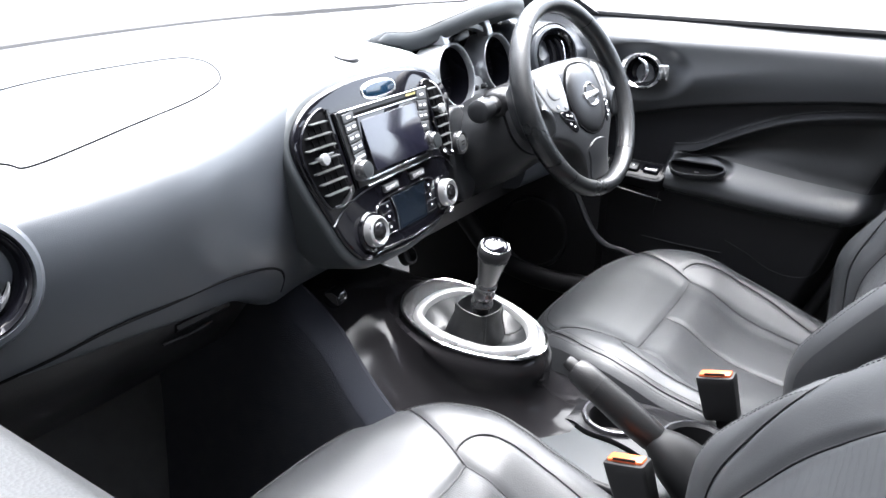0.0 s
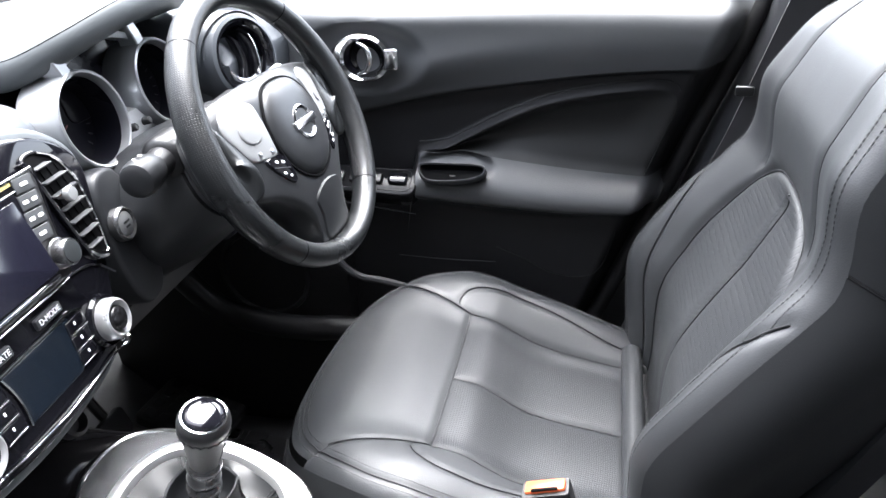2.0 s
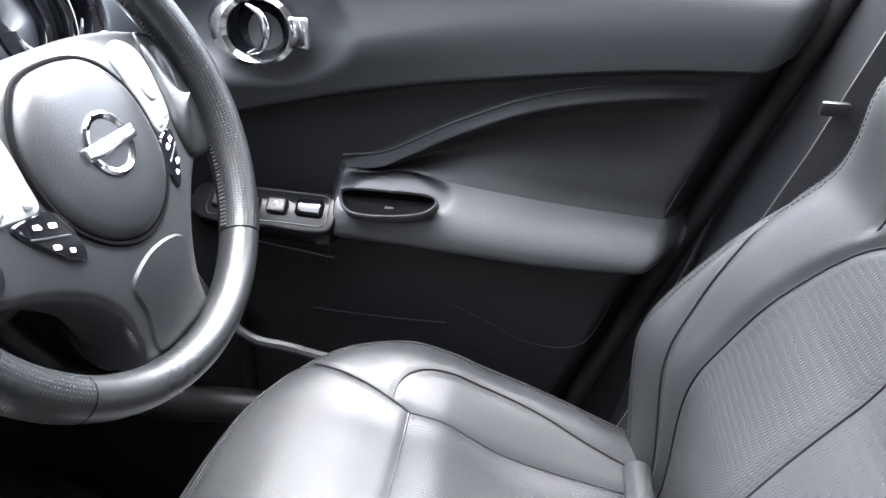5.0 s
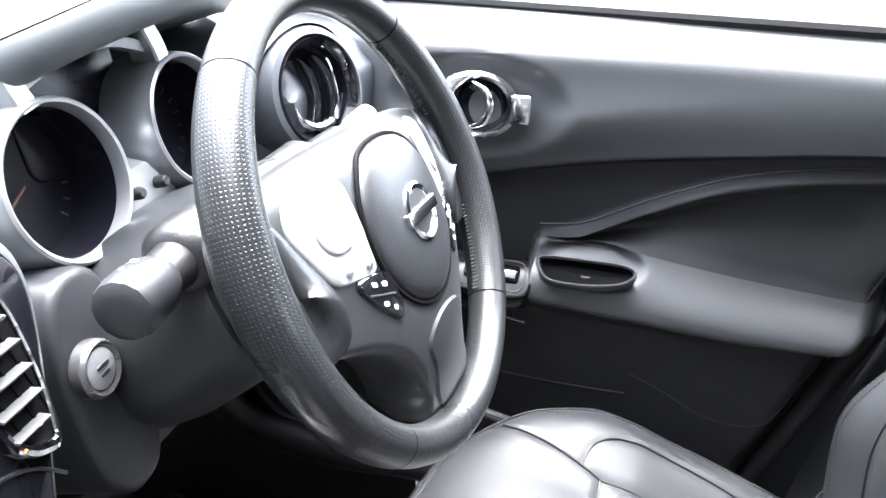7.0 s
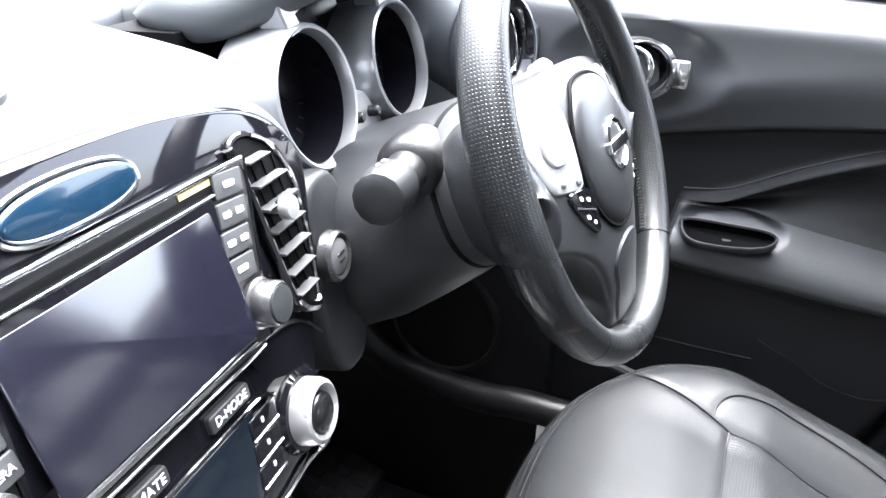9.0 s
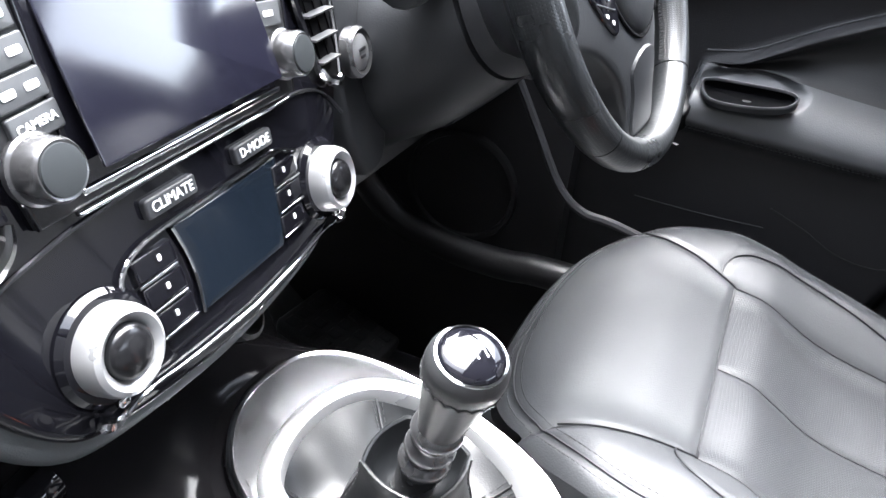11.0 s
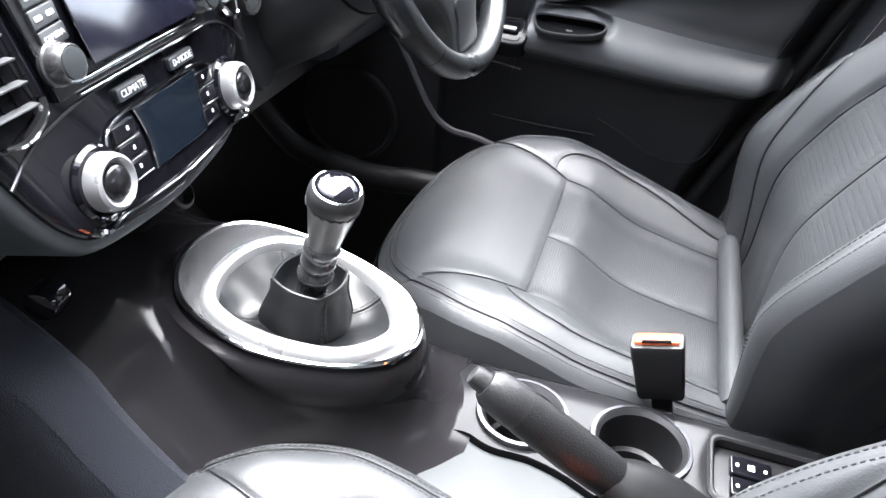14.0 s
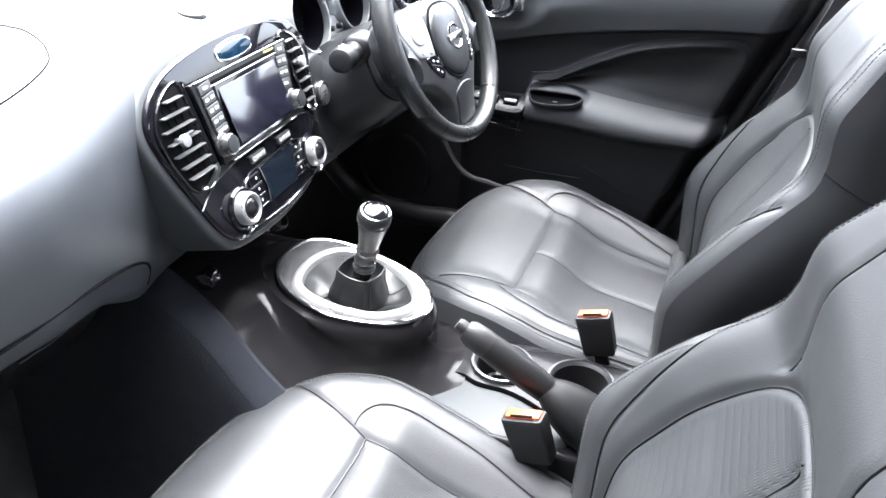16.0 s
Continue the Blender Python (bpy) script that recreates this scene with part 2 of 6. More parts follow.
def tube(pts, radius, sides=8, closed=False, flat=1.0, up=(0, 0, 1)):
    """A round or flattened bar along pts; radius may be a list."""
    P = [Vector(p) for p in pts]
    n = len(P)
    secs = []
    for i in range(n):
        if closed:
            d = P[(i + 1) % n] - P[i - 1]
        else:
            d = P[min(i + 1, n - 1)] - P[max(i - 1, 0)]
        d.normalize()
        s = d.cross(Vector(up))
        if s.length < 1e-4:
            s = d.cross(Vector((1, 0, 0)))
        s.normalize()
        u = s.cross(d)
        r = radius[i] if isinstance(radius, (list, tuple)) else radius
        secs.append([P[i] + r * math.cos(2 * math.pi * k / sides) * s + r * flat * math.sin(2 * math.pi * k / sides) * u for k in range(sides)])
    if closed:
        secs.append(secs[0])
        bm = loft(secs, caps=False)
        bmesh.ops.remove_doubles(bm, verts=bm.verts, dist=1e-6)
        return bm
    return loft(secs)


def box(sx, sy, sz, r=0.003, seg=2, at=(0, 0, 0)):
    """A block with rounded edges, centred on at."""
    bm = bmesh.new()
    bmesh.ops.create_cube(bm, size=1)
    bmesh.ops.scale(bm, vec=(sx, sy, sz), verts=bm.verts)
    if r:
        bmesh.ops.bevel(bm, geom=bm.edges[:], offset=r, segments=seg, affect="EDGES", profile=0.5)
    bmesh.ops.translate(bm, vec=at, verts=bm.verts)
    return bm


def outline(pts, n=64):
    """A smooth closed ring of (x, y) pairs."""
    return [(p.x, p.y) for p in spline([(a, b, 0) for a, b in pts], n, True)]


def rounded(w, h, r, n=6):
    """A rectangle with round corners, as (x, y) pairs."""
    out = []
    for cx, cy, a0 in ((w / 2 - r, h / 2 - r, 0), (-w / 2 + r, h / 2 - r, 90), (-w / 2 + r, -h / 2 + r, 180), (w / 2 - r, -h / 2 + r, 270)):
        for i in range(n + 1):
            a = radians(a0 + 90 * i / n)
            out.append((cx + r * math.cos(a), cy + r * math.sin(a)))
    return out


def ellipse(a, b, n=48, p=2.0):
    out = []
    for i in range(n):
        t = 2 * math.pi * i / n
        c, s = math.cos(t), math.sin(t)
        out.append((a * math.copysign(abs(c) ** (2 / p), c), b * math.copysign(abs(s) ** (2 / p), s)))
    return out


def inset(ring, d):
    """Moves a ring of (x, y) pairs inwards by d."""
    n = len(ring)
    area = sum(ring[i][0] * ring[(i + 1) % n][1] - ring[(i + 1) % n][0] * ring[i][1] for i in range(n))
    s = 1 if area > 0 else -1
    out = []
    for i in range(n):
        dx = ring[(i + 1) % n][0] - ring[i - 1][0]
        dy = ring[(i + 1) % n][1] - ring[i - 1][1]
        l = math.hypot(dx, dy) or 1
        out.append((ring[i][0] - s * dy / l * d, ring[i][1] + s * dx / l * d))
    return out


def slab(ring, z0, z1, bevel=0.002, steps=3):
    """A plate of the ring's outline from z0 up to z1, with a rounded upper edge."""
    secs = [[(x, y, z0) for x, y in ring]]
    for i in range(steps + 1):
        a = math.pi / 2 * i / steps
        secs.append([(x, y, z1 - bevel + bevel * math.sin(a)) for x, y in inset(ring, bevel * (1 - math.cos(a)))])
    return loft(secs)


def frame_ring(outer, inner, z0, z1, bevel=0.001):
    """A flat frame between two rings of equal length."""
    secs = [[(x, y, z0) for x, y in outer], [(x, y, z1 - bevel) for x, y in outer], [(x, y, z1) for x, y in inset(outer, bevel)],
            [(x, y, z1) for x, y in inset(inner, -bevel)], [(x, y, z1 - bevel) for x, y in inner], [(x, y, z0) for x, y in inner]]
    secs.append(secs[0])
    bm = loft(secs, caps=False)
    bmesh.ops.remove_doubles(bm, verts=bm.verts, dist=1e-6)
    return bm


def basis(o, x, y):
    """A pose with its origin at o and its x and y axes along x and y."""
    x = Vector(x).normalized()
    z = x.cross(Vector(y)).normalized()
    y = z.cross(x)
    return Matrix(((x.x, y.x, z.x, o[0]), (x.y, y.y, z.y, o[1]), (x.z, y.z, z.z, o[2]), (0, 0, 0, 1)))


def smoothstep(a, b, x):
    t = max(0.0, min(1.0, (x - a) / (b - a)))
    return t * t * (3 - 2 * t)


def lerp_table(table, x):
    """Smooth interpolation in a table of (x, value), with no overshoot."""
    if x <= table[0][0]:
        return table[0][1]
    if x >= table[-1][0]:
        return table[-1][1]
    slope = [(b[1] - a[1]) / (b[0] - a[0]) for a, b in zip(table, table[1:])]
    k = max(i for i in range(len(slope)) if table[i][0] <= x)

    def tangent(i):
        if i == 0 or i == len(slope):
            return slope[min(i, len(slope) - 1)]
        a, b = slope[i - 1], slope[i]
        return 0.0 if a * b <= 0 else 2 * a * b / (a + b)

    w = table[k + 1][0] - table[k][0]
    f = (x - table[k][0]) / w
    v0, v1, m0, m1 = table[k][1], table[k + 1][1], tangent(k) * w, tangent(k + 1) * w
    return (2 * f ** 3 - 3 * f * f + 1) * v0 + (f ** 3 - 2 * f * f + f) * m0 + (3 * f * f - 2 * f ** 3) * v1 + (f ** 3 - f * f) * m1


def text(name, body, size, material, parent, m, depth=0.0004):
    """Raised lettering in the built-in font, as a mesh."""
    cu = bpy.data.curves.new(name, "FONT")
    cu.body, cu.size, cu.extrude = body, size, depth
    cu.align_x, cu.align_y = "CENTER", "CENTER"
    tmp = bpy.data.objects.new(name, cu)
    scene.collection.objects.link(tmp)
    bpy.context.view_layer.update()
    me = bpy.data.meshes.new_from_object(tmp)
    bpy.data.objects.remove(tmp)
    me.materials.clear()
    me.materials.append(material)
    ob = new(name, me)
    ob.matrix_world = m
    ob.parent = parent
    ob.matrix_parent_inverse = Matrix.Identity(4)
    return ob

def stitches(curves, radius=0.0005, share=0.6):
    """Short threads along curves, in one mesh."""
    st = bmesh.new()
    for raw in curves:
        P = [raw[0]]
        for p in raw[1:]:
            while (p - P[-1]).length > 0.0052:
                P.append(P[-1] + (p - P[-1]).normalized() * 0.0052)
        for p, q in zip(P, P[1:]):
            d = (q - p) * share
            u = d.cross(Vector((0.3, 0.2, 0.9))).normalized() * radius
            w = d.cross(u).normalized() * radius
            v = [st.verts.new(c + o) for c in (p, p + d) for o in (u, w, -u, -w)]
            for a in range(4):
                b = (a + 1) % 4
                st.faces.new((v[a], v[b], v[4 + b], v[4 + a]))
            st.faces.new(v[3::-1])
            st.faces.new(v[4:])
    return st


def lin(table, x):
    """Straight interpolation in a table of (x, value)."""
    if x <= table[0][0]:
        return table[0][1]
    for (x0, v0), (x1, v1) in zip(table, table[1:]):
        if x <= x1:
            return v0 + (v1 - v0) * (x - x0) / max(1e-9, x1 - x0)
    return table[-1][1]



# ---- ground and car shell ----
def yw(x):
    return 0.42 - 0.33 * (x - 0.07) ** 2


ground = part("ground", loft([[(-60, -60, -0.36), (60, -60, -0.36), (60, 60, -0.36), (-60, 60, -0.36)], [(-60, -60, -0.34), (60, -60, -0.34), (60, 60, -0.34), (-60, 60, -0.34)]]), M_GROUND, smooth=False)
tagged(ground, "grey asphalt under the parked car", "ground", kind="structure")

floor = part("floor", loft([[(-0.60, -1.7, -0.05), (0.72, -1.7, -0.05), (0.72, 0.62, -0.05), (-0.60, 0.62, -0.05)], [(-0.60, -1.7, 0.0), (0.72, -1.7, 0.0), (0.72, 0.62, 0.0), (-0.60, 0.62, 0.0)]]), M_CARPET, smooth=False)
tagged(floor, "black looped carpet on the car floor", "floor", kind="structure")

sill = part("trim", box(0.09, 2.0, 0.14, 0.02, 3, (-0.60, -0.5, 0.04)), M_TRIM)
tagged(sill, "black plastic sill trim of the open doorway", "sill", kind="structure")

# footwell bulkhead: toe board rising under the dash
toe = [(0.36, 0.0), (0.46, 0.10), (0.56, 0.30), (0.60, 0.55), (0.66, 0.55), (0.66, -0.05), (0.36, -0.05)]
bulkhead = part("wall_front", loft([[(x, y, z) for y, z in toe] for x in (-0.62, 0.0, 0.72)]), M_CARPET)
tagged(bulkhead, "black carpeted bulkhead in front of the footwells", "bulkhead", kind="structure")

# added unseen wall, keeps side light off the seat flanks
side = part("wall_west_blocker", loft([[(-1.25, y, -0.34), (-1.10, y, -0.34), (-1.10, y, 2.4), (-1.25, y, 2.4)] for y in (-4.0, 4.0)]), M_WALL, smooth=False)
tagged(side, "plain dark wall added out of view to block light from the passenger side", "wall", kind="structure")
# added wall cuts low front sky; its white stands for overexposed outdoors
front = part("wall_north_blocker", loft([[(x, 3.4, -0.34), (x, 3.55, -0.34), (x, 3.55, 2.6), (x, 3.4, 2.6)] for x in (-4.0, 4.0)]), M_WHITEWALL, smooth=False)
tagged(front, "plain white wall added ahead of the car to limit front light", "wall", kind="structure")
cowl = part("wall_cowl", loft([[(x, yw(x) - 0.01, 0.46), (x, yw(x) - 0.01, 0.760), (x, yw(x) + 0.03, 0.72), (x, 0.60, 0.66), (x, 0.66, 0.46)] for x in [-0.66 + 1.40 * i / 16 for i in range(17)]]), M_BLACK)
tagged(cowl, "black cowl between the windscreen foot and the bonnet", "cowl", kind="structure")


def door_end(z):
    """The slanting rear edge of the driver door."""
    return -0.594 + (0.729 - z) * 0.375


# roof with thickness, pillars
roof_secs = []
for i in range(13):
    u = -1 + 2 * i / 12
    x = 0.04 + 0.56 * u
    zc = 1.22 - 0.05 * u * u
    roof_secs.append([(x, -1.75, zc - 0.10), (x, -1.1, zc - 0.01), (x, -0.75, zc), (x, -0.32, zc - 0.020), (x, -0.30, zc + 0.022), (x, -0.75, zc + 0.05), (x, -1.1, zc + 0.04), (x, -1.75, zc - 0.05)])
roof = part("ceiling", loft(roof_secs), M_LINER)
tagged(roof, "grey fabric headliner under the roof", "ceiling", kind="structure")


def pillar(name, pts, r, label, material=M_TRIM):
    ob = part(name, tube(spline(pts, 14), r, 10, flat=0.6), material)
    return tagged(ob, label, "pillar", kind="structure")


pillar("trim", [(0.58, -0.32, 1.18), (0.655, 0.00, 1.02), (0.70, 0.36, 0.80)], 0.035, "black plastic trim of the windscreen pillar")
pillar("trim", [(-0.50, -0.32, 1.18), (-0.575, 0.00, 1.02), (-0.62, 0.36, 0.80)], 0.035, "black plastic trim of the windscreen pillar")
pillar("trim", [(0.60, -0.80, 1.18), (0.68, -0.70, 0.90), (0.71, -0.655, 0.72), (0.70, -0.56, 0.40), (0.68, -0.50, 0.05)], 0.075, "dark grey plastic centre pillar beside the driver seat", M_TRIM)
pillar("trim", [(-0.52, -0.86, 1.18), (-0.60, -0.80, 0.80), (-0.62, -0.78, 0.05)], 0.06, "dark grey plastic centre pillar beside the open doorway", M_DOOR)
post = part("trim", loft([[(x, door_end(z) + 0.03, z), (x, -1.0, z), (x + 0.02, -1.0, z), (x + 0.02, door_end(z) + 0.03, z)] for x, z in [(0.728, 0.0), (0.728, 0.25), (0.728, 0.5), (0.728, 0.78)]]), M_TRIM)
tagged(post, "dark plastic lower trim of the centre pillar", "pillar trim", kind="structure")
rear_wall = part("wall_south", loft([[(x, -1.05, 0.0), (x, -1.22, 0.35), (x, -1.45, 0.85), (x, -1.72, 0.85), (x, -1.72, 0.0)] for x in (-0.62, 0.72)]), M_DOOR)
tagged(rear_wall, "dark rear bench closing the cabin behind the seats", "rear bench", kind="structure")
# unseen panel carried up to the roof so the display reflects no sky
side_rear = part("wall_east", box(0.06, 0.95, 1.16, 0.02, 2, (0.70, -1.25, 0.58)), M_TRIM)
tagged(side_rear, "dark rear side panel behind the centre pillar, raised to block sky from reflections", "door panel", kind="structure")

# bonnet beyond the windscreen, white paint
bon = []
for i in range(9):
    u = -1 + 2 * i / 8
    bon.append([(0.04 + 0.70 * u, 0.56, 0.70 - 0.05 * u * u), (0.04 + 0.68 * u, 1.0, 0.68 - 0.05 * u * u), (0.04 + 0.62 * u, 1.4, 0.56 - 0.08 * u * u), (0.04 + 0.6 * u, 1.45, 0.2), (0.04 + 0.7 * u, 0.56, 0.2)])
bonnet = part("bonnet", loft(bon), M_PAINT)
tagged(bonnet, "white painted bonnet in front of the windscreen", "bonnet", kind="structure")


# ---- dashboard ----
SHIFT = [(-0.62, 0.02), (-0.45, 0.0), (-0.36, 0.003), (-0.20, 0.045), (-0.10, 0.075), (0.10, 0.085), (0.15, 0.092), (0.175, 0.125), (0.20, 0.165), (0.235, 0.20), (0.42, 0.20), (0.445, 0.10), (0.46, 0.06), (0.66, 0.05)]
LOWZ = [(-0.62, 0.60), (-0.45, 0.588), (-0.28, 0.560), (-0.18, 0.510), (-0.08, 0.50), (0.10, 0.50), (0.20, 0.49), (0.66, 0.48)]
TOPDROP = [(-0.62, 0.012), (-0.3, 0.0), (-0.02, 0.0), (0.10, 0.006), (0.145, 0.010), (0.165, 0.022), (0.19, 0.052), (0.22, 0.070), (0.42, 0.070), (0.445, 0.050), (0.47, 0.01), (0.66, 0.015)]


def dash_section(x, o=0.0):
    s = lerp_table(SHIFT, x)
    zl = lerp_table(LOWZ, x)
    d = lerp_table(TOPDROP, x)
    k = (0.69 - zl) / 0.105
    e = max(0.0, s - 0.085)
    p = [(yw(x), 0.787), (yw(x) - 0.10, 0.793 - 0.35 * d), (0.19 + 0.8 * e, 0.790 - d), (0.10 + 1.1 * e, 0.782 - d), (0.055 + 0.25 * s + 0.95 * e, 0.771 - d), (0.018 + 0.55 * s + 0.7 * e, 0.750 - d), (-0.006 + 0.85 * s + 0.3 * e, 0.725), (-0.013 + s, 0.69), (-0.004 + s, 0.69 - 0.05 * k), (0.012 + s, zl + 0.012 * k), (0.028 + s, zl), (0.09 + s * 0.5, zl - 0.004), (0.34, zl - 0.05), (yw(x), 0.60)]
    return [Vector((x, a, b)) for a, b in p]


def dash_ring(x):
    return [p + Vector((0, 0, 0)) for p in spline(dash_section(x), 70, True)]


dash = thing("dashboard", pose(0, 0, 0), "dark grey soft-touch plastic dashboard below the windscreen", "dashboard")
xs = [-0.62 + 1.28 * i / 96 for i in range(97)]
part("body", loft([dash_ring(x) for x in xs]), M_DASH, dash)
# trim strip along the foot of the windscreen
strip = [(x, yw(x) + 0.004, 0.796) for x in [-0.62 + 1.28 * i / 30 for i in range(31)]]
part("windscreen_strip", tube(strip, 0.014, 8, flat=0.7), M_RUBBER, dash, "black rubber strip at the foot of the windscreen")


def on_dash(x, y):
    """Height of the dash top at (x, y)."""
    ring = [p for p in dash_ring(x) if p.z > 0.70]
    best = min(ring, key=lambda p: abs(p.y - y) - (0.001 * p.z))
    lo = [p for p in ring if p.y <= y]
    hi = [p for p in ring if p.y > y]
    if not lo or not hi:
        return best.z
    a = max(lo, key=lambda p: p.y)
    b = min(hi, key=lambda p: p.y)
    return a.z + (b.z - a.z) * (y - a.y) / max(1e-6, b.y - a.y)


# passenger airbag cover: a fine joint in the top pad
cover = [(-0.57, 0.12), (-0.52, 0.075), (-0.475, 0.045), (-0.457, 0.036), (-0.379, 0.046), (-0.283, 0.066), (-0.225, 0.088), (-0.196, 0.115), (-0.175, 0.150), (-0.166, 0.185), (-0.19, 0.21), (-0.35, 0.20), (-0.50, 0.16)]
joint = [(x, y, on_dash(x, y) + 0.0003) for x, y in outline(cover, 90)]
part("airbag_cover_joint", tube(joint, 0.0008, 6, True), M_DARK, dash, "thin dark joint round the passenger airbag cover")
# round sensor on the dash top
part("sensor", lathe([(0.0, 0.003), (0.010, 0.0027), (0.0140, 0.001), (0.0150, -0.001), (0.0165, 0.0), (0.018, -0.006)], 32), M_TRIM, dash, "round plastic sensor cap on the dash top", m=basis((-0.004, 0.098, on_dash(-0.004, 0.098) + 0.001), (1, 0, 0), (0, 0.985, 0.17)))

# glove box below the lip
gb = []
for i in range(25):
    x = -0.58 + 0.40 * i / 24
    b = 0.010 * math.sin(math.pi * i / 24)
    gb.append([(x, 0.115 - b, 0.585), (x, 0.108 - b, 0.555), (x, 0.122 - b, 0.50), (x, 0.18 - b, 0.43), (x, 0.24, 0.40), (x, 0.32, 0.42), (x, 0.30, 0.56)])
glove = part("glove_box", loft(gb), M_BLACK, dash, "dark plastic glove box lid under the dash lip")
part("handle", loft([[(x, 0.106, 0.522), (x, 0.104, 0.517), (x, 0.109, 0.512), (x, 0.13, 0.513), (x, 0.13, 0.522)] for x in (-0.300, -0.297, -0.228, -0.225)]), M_BLACK, glove)
lid = spline([(-0.55, 0.030, 0.594), (-0.489, 0.014, 0.603), (-0.437, 0.006, 0.611), (-0.376, 0.007, 0.609), (-0.298, 0.018, 0.602), (-0.226, 0.040, 0.582), (-0.190, 0.052, 0.564), (-0.176, 0.062, 0.545), (-0.180, 0.066, 0.528)], 50)
part("lid_joint", tube([p - Vector((0, 0.0008, 0)) for p in lid], 0.0016, 6), M_DARK, dash, "dark joint round the glove box lid")
part("handle_slit", tube([(-0.319, 0.108, 0.506), (-0.283, 0.108, 0.504), (-0.247, 0.113, 0.503)], 0.0018, 6), M_TRIM, glove)
# knee panel under the steering column and centre lower panel
kp = []
for i in range(21):
    x = 0.13 + 0.50 * i / 20
    kp.append([(x, 0.13, 0.52), (x, 0.105, 0.50), (x, 0.12, 0.46), (x, 0.20, 0.42), (x, 0.36, 0.42), (x, 0.36, 0.55)])
part("knee_panel", loft(kp), M_BLACK, dash, "black lower panel beneath the steering column")


def round_vent(name, c, r, facing, label, parent, hood=0.0):
    """A round air vent with a gloss ring, louvres and a bright swirl."""
    m = basis(c, (math.cos(facing), math.sin(facing), 0), (0, 0.25, 1))
    v = part(name, lathe([(r * 1.22, -0.03), (r * 1.20, -0.004), (r * 1.12, 0.004), (r * 1.02, 0.006), (r * 0.97, 0.0), (r * 0.95, -0.03)], 56, cap=False), M_DASH, parent, label, m=m)
    part("ring", lathe([(r * 0.99, -0.02), (r * 0.985, 0.003), (r * 0.95, 0.006), (r * 0.86, 0.002), (r * 0.76, -0.006), (r * 0.72, -0.02)], 56, cap=False), M_GLOSS, v, "gloss black vent ring")
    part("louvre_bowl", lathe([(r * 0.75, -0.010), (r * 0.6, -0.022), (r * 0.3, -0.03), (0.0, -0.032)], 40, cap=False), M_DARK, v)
    for k in range(2):
        x0 = (-0.22 + 0.40 * k) * r
        arc = [(x0 + 0.16 * r * math.cos(q * 1.2) , 0.66 * r * math.sin(q), -0.014 + 0.010 * math.cos(q)) for q in [-1.2 + 2.4 * i / 14 for i in range(15)]]
        part("blade", tube(arc, [0.0016 + 0.003 * math.sin(math.pi * (i + 1) / 16) for i in range(15)], 8, flat=2.2), M_GLOSS, v, "curved gloss black vent blade")
    edge = [(0.30 * r + 0.16 * r * math.cos(q * 1.2), 0.62 * r * math.sin(q), 0.002) for q in [-1.1 + 2.2 * i / 14 for i in range(15)]]
    part("blade_edge", tube(edge, 0.0010, 6), M_CHROME, v, "thin bright blade edge")
    sw = [(0.62 * r * math.cos(a), 0.62 * r * math.sin(a), 0.002 - 0.006 * abs(math.sin(a))) for a in [radians(200 + 150 * i / 20) for i in range(21)]]
    part("chrome_arc", tube(sw, [0.0012 + 0.0035 * math.sin(math.pi * i / 20) for i in range(21)], 8), M_CHROME, v, "bright chrome arc in the vent")
    return v


round_vent("air_vent", (-0.545, -0.010, 0.700), 0.044, radians(-14), "round passenger air vent with gloss ring", dash)
round_vent("air_vent", (0.485, 0.036, 0.732), 0.047, radians(-20), "round driver air vent with gloss ring", dash)
# silver grey pod that carries the driver vent
pod = []
for i in range(9):
    a = i / 8
    y = 0.048 + 0.16 * a
    s = 0.745 - 0.02 * a
    pod.append([(0.489 + 0.02 * a + 0.076 * s * math.cos(t), y - 0.020 * math.cos(t), 0.731 + 0.076 * s * math.sin(t)) for t in [2 * math.pi * k / 40 for k in range(40)]])
part("vent_pod", loft(pod, caps=False), M_DASH, dash, "grey plastic pod round the driver air vent")

# ---- instrument hood and gauges ----
LIP = spline([(0.252, 0.236, 0.764), (0.231, 0.214, 0.761), (0.221, 0.184, 0.760), (0.224, 0.148, 0.765), (0.250, 0.106, 0.786), (0.300, 0.082, 0.804), (0.360, 0.078, 0.811), (0.420, 0.086, 0.808), (0.465, 0.105, 0.798), (0.490, 0.150, 0.790)], 88)
OUT = spline([(-0.9, 0.4, 0), (-1.0, 0.1, 0), (-0.98, -0.15, 0), (-0.80, -0.6, 0), (-0.45, -0.9, 0), (-0.12, -1, 0), (0.0, -1, 0), (0.15, -1, 0), (0.5, -0.85, 0), (0.9, -0.4, 0)], 88)
hood_secs, welt = [], []
for k, (P, o) in enumerate(zip(LIP, OUT)):
    o = o.normalized()
    u = Vector((0, 0, 1))
    R = Vector((0.262 + 0.243 * (k / 87), 0.265 + 0.095 * smoothstep(0, 26, k), 0.690 + 0.052 * smoothstep(0, 24, k)))
    rise = 0.004 + 0.027 * smoothstep(-3, 18, k) * smoothstep(87, 72, k)
    Q = P - o * 0.006 + u * rise
    top = [Q.lerp(R, f) + u * (0.012 * math.sin(math.pi * f) * (1 - f)) for f in (0.0, 0.12, 0.3, 0.5, 0.75, 1.0)]
    roll = [P - o * 0.006 + o * 0.0165 * math.sin(a) + u * (rise * 0.42 - rise * 0.58 * math.cos(a)) for a in [math.pi * q / 12 for q in range(13)]]
    sec = [R - u * 0.03, roll[0].lerp(R - u * 0.03, 0.3)] + roll + top[1:]
    hood_secs.append(sec)
    welt.append(P + o * 0.0050 + u * rise * 0.835)
hd_ = part("instrument_hood", loft(hood_secs), M_HOOD, dash, "stitched soft hood over the instruments")
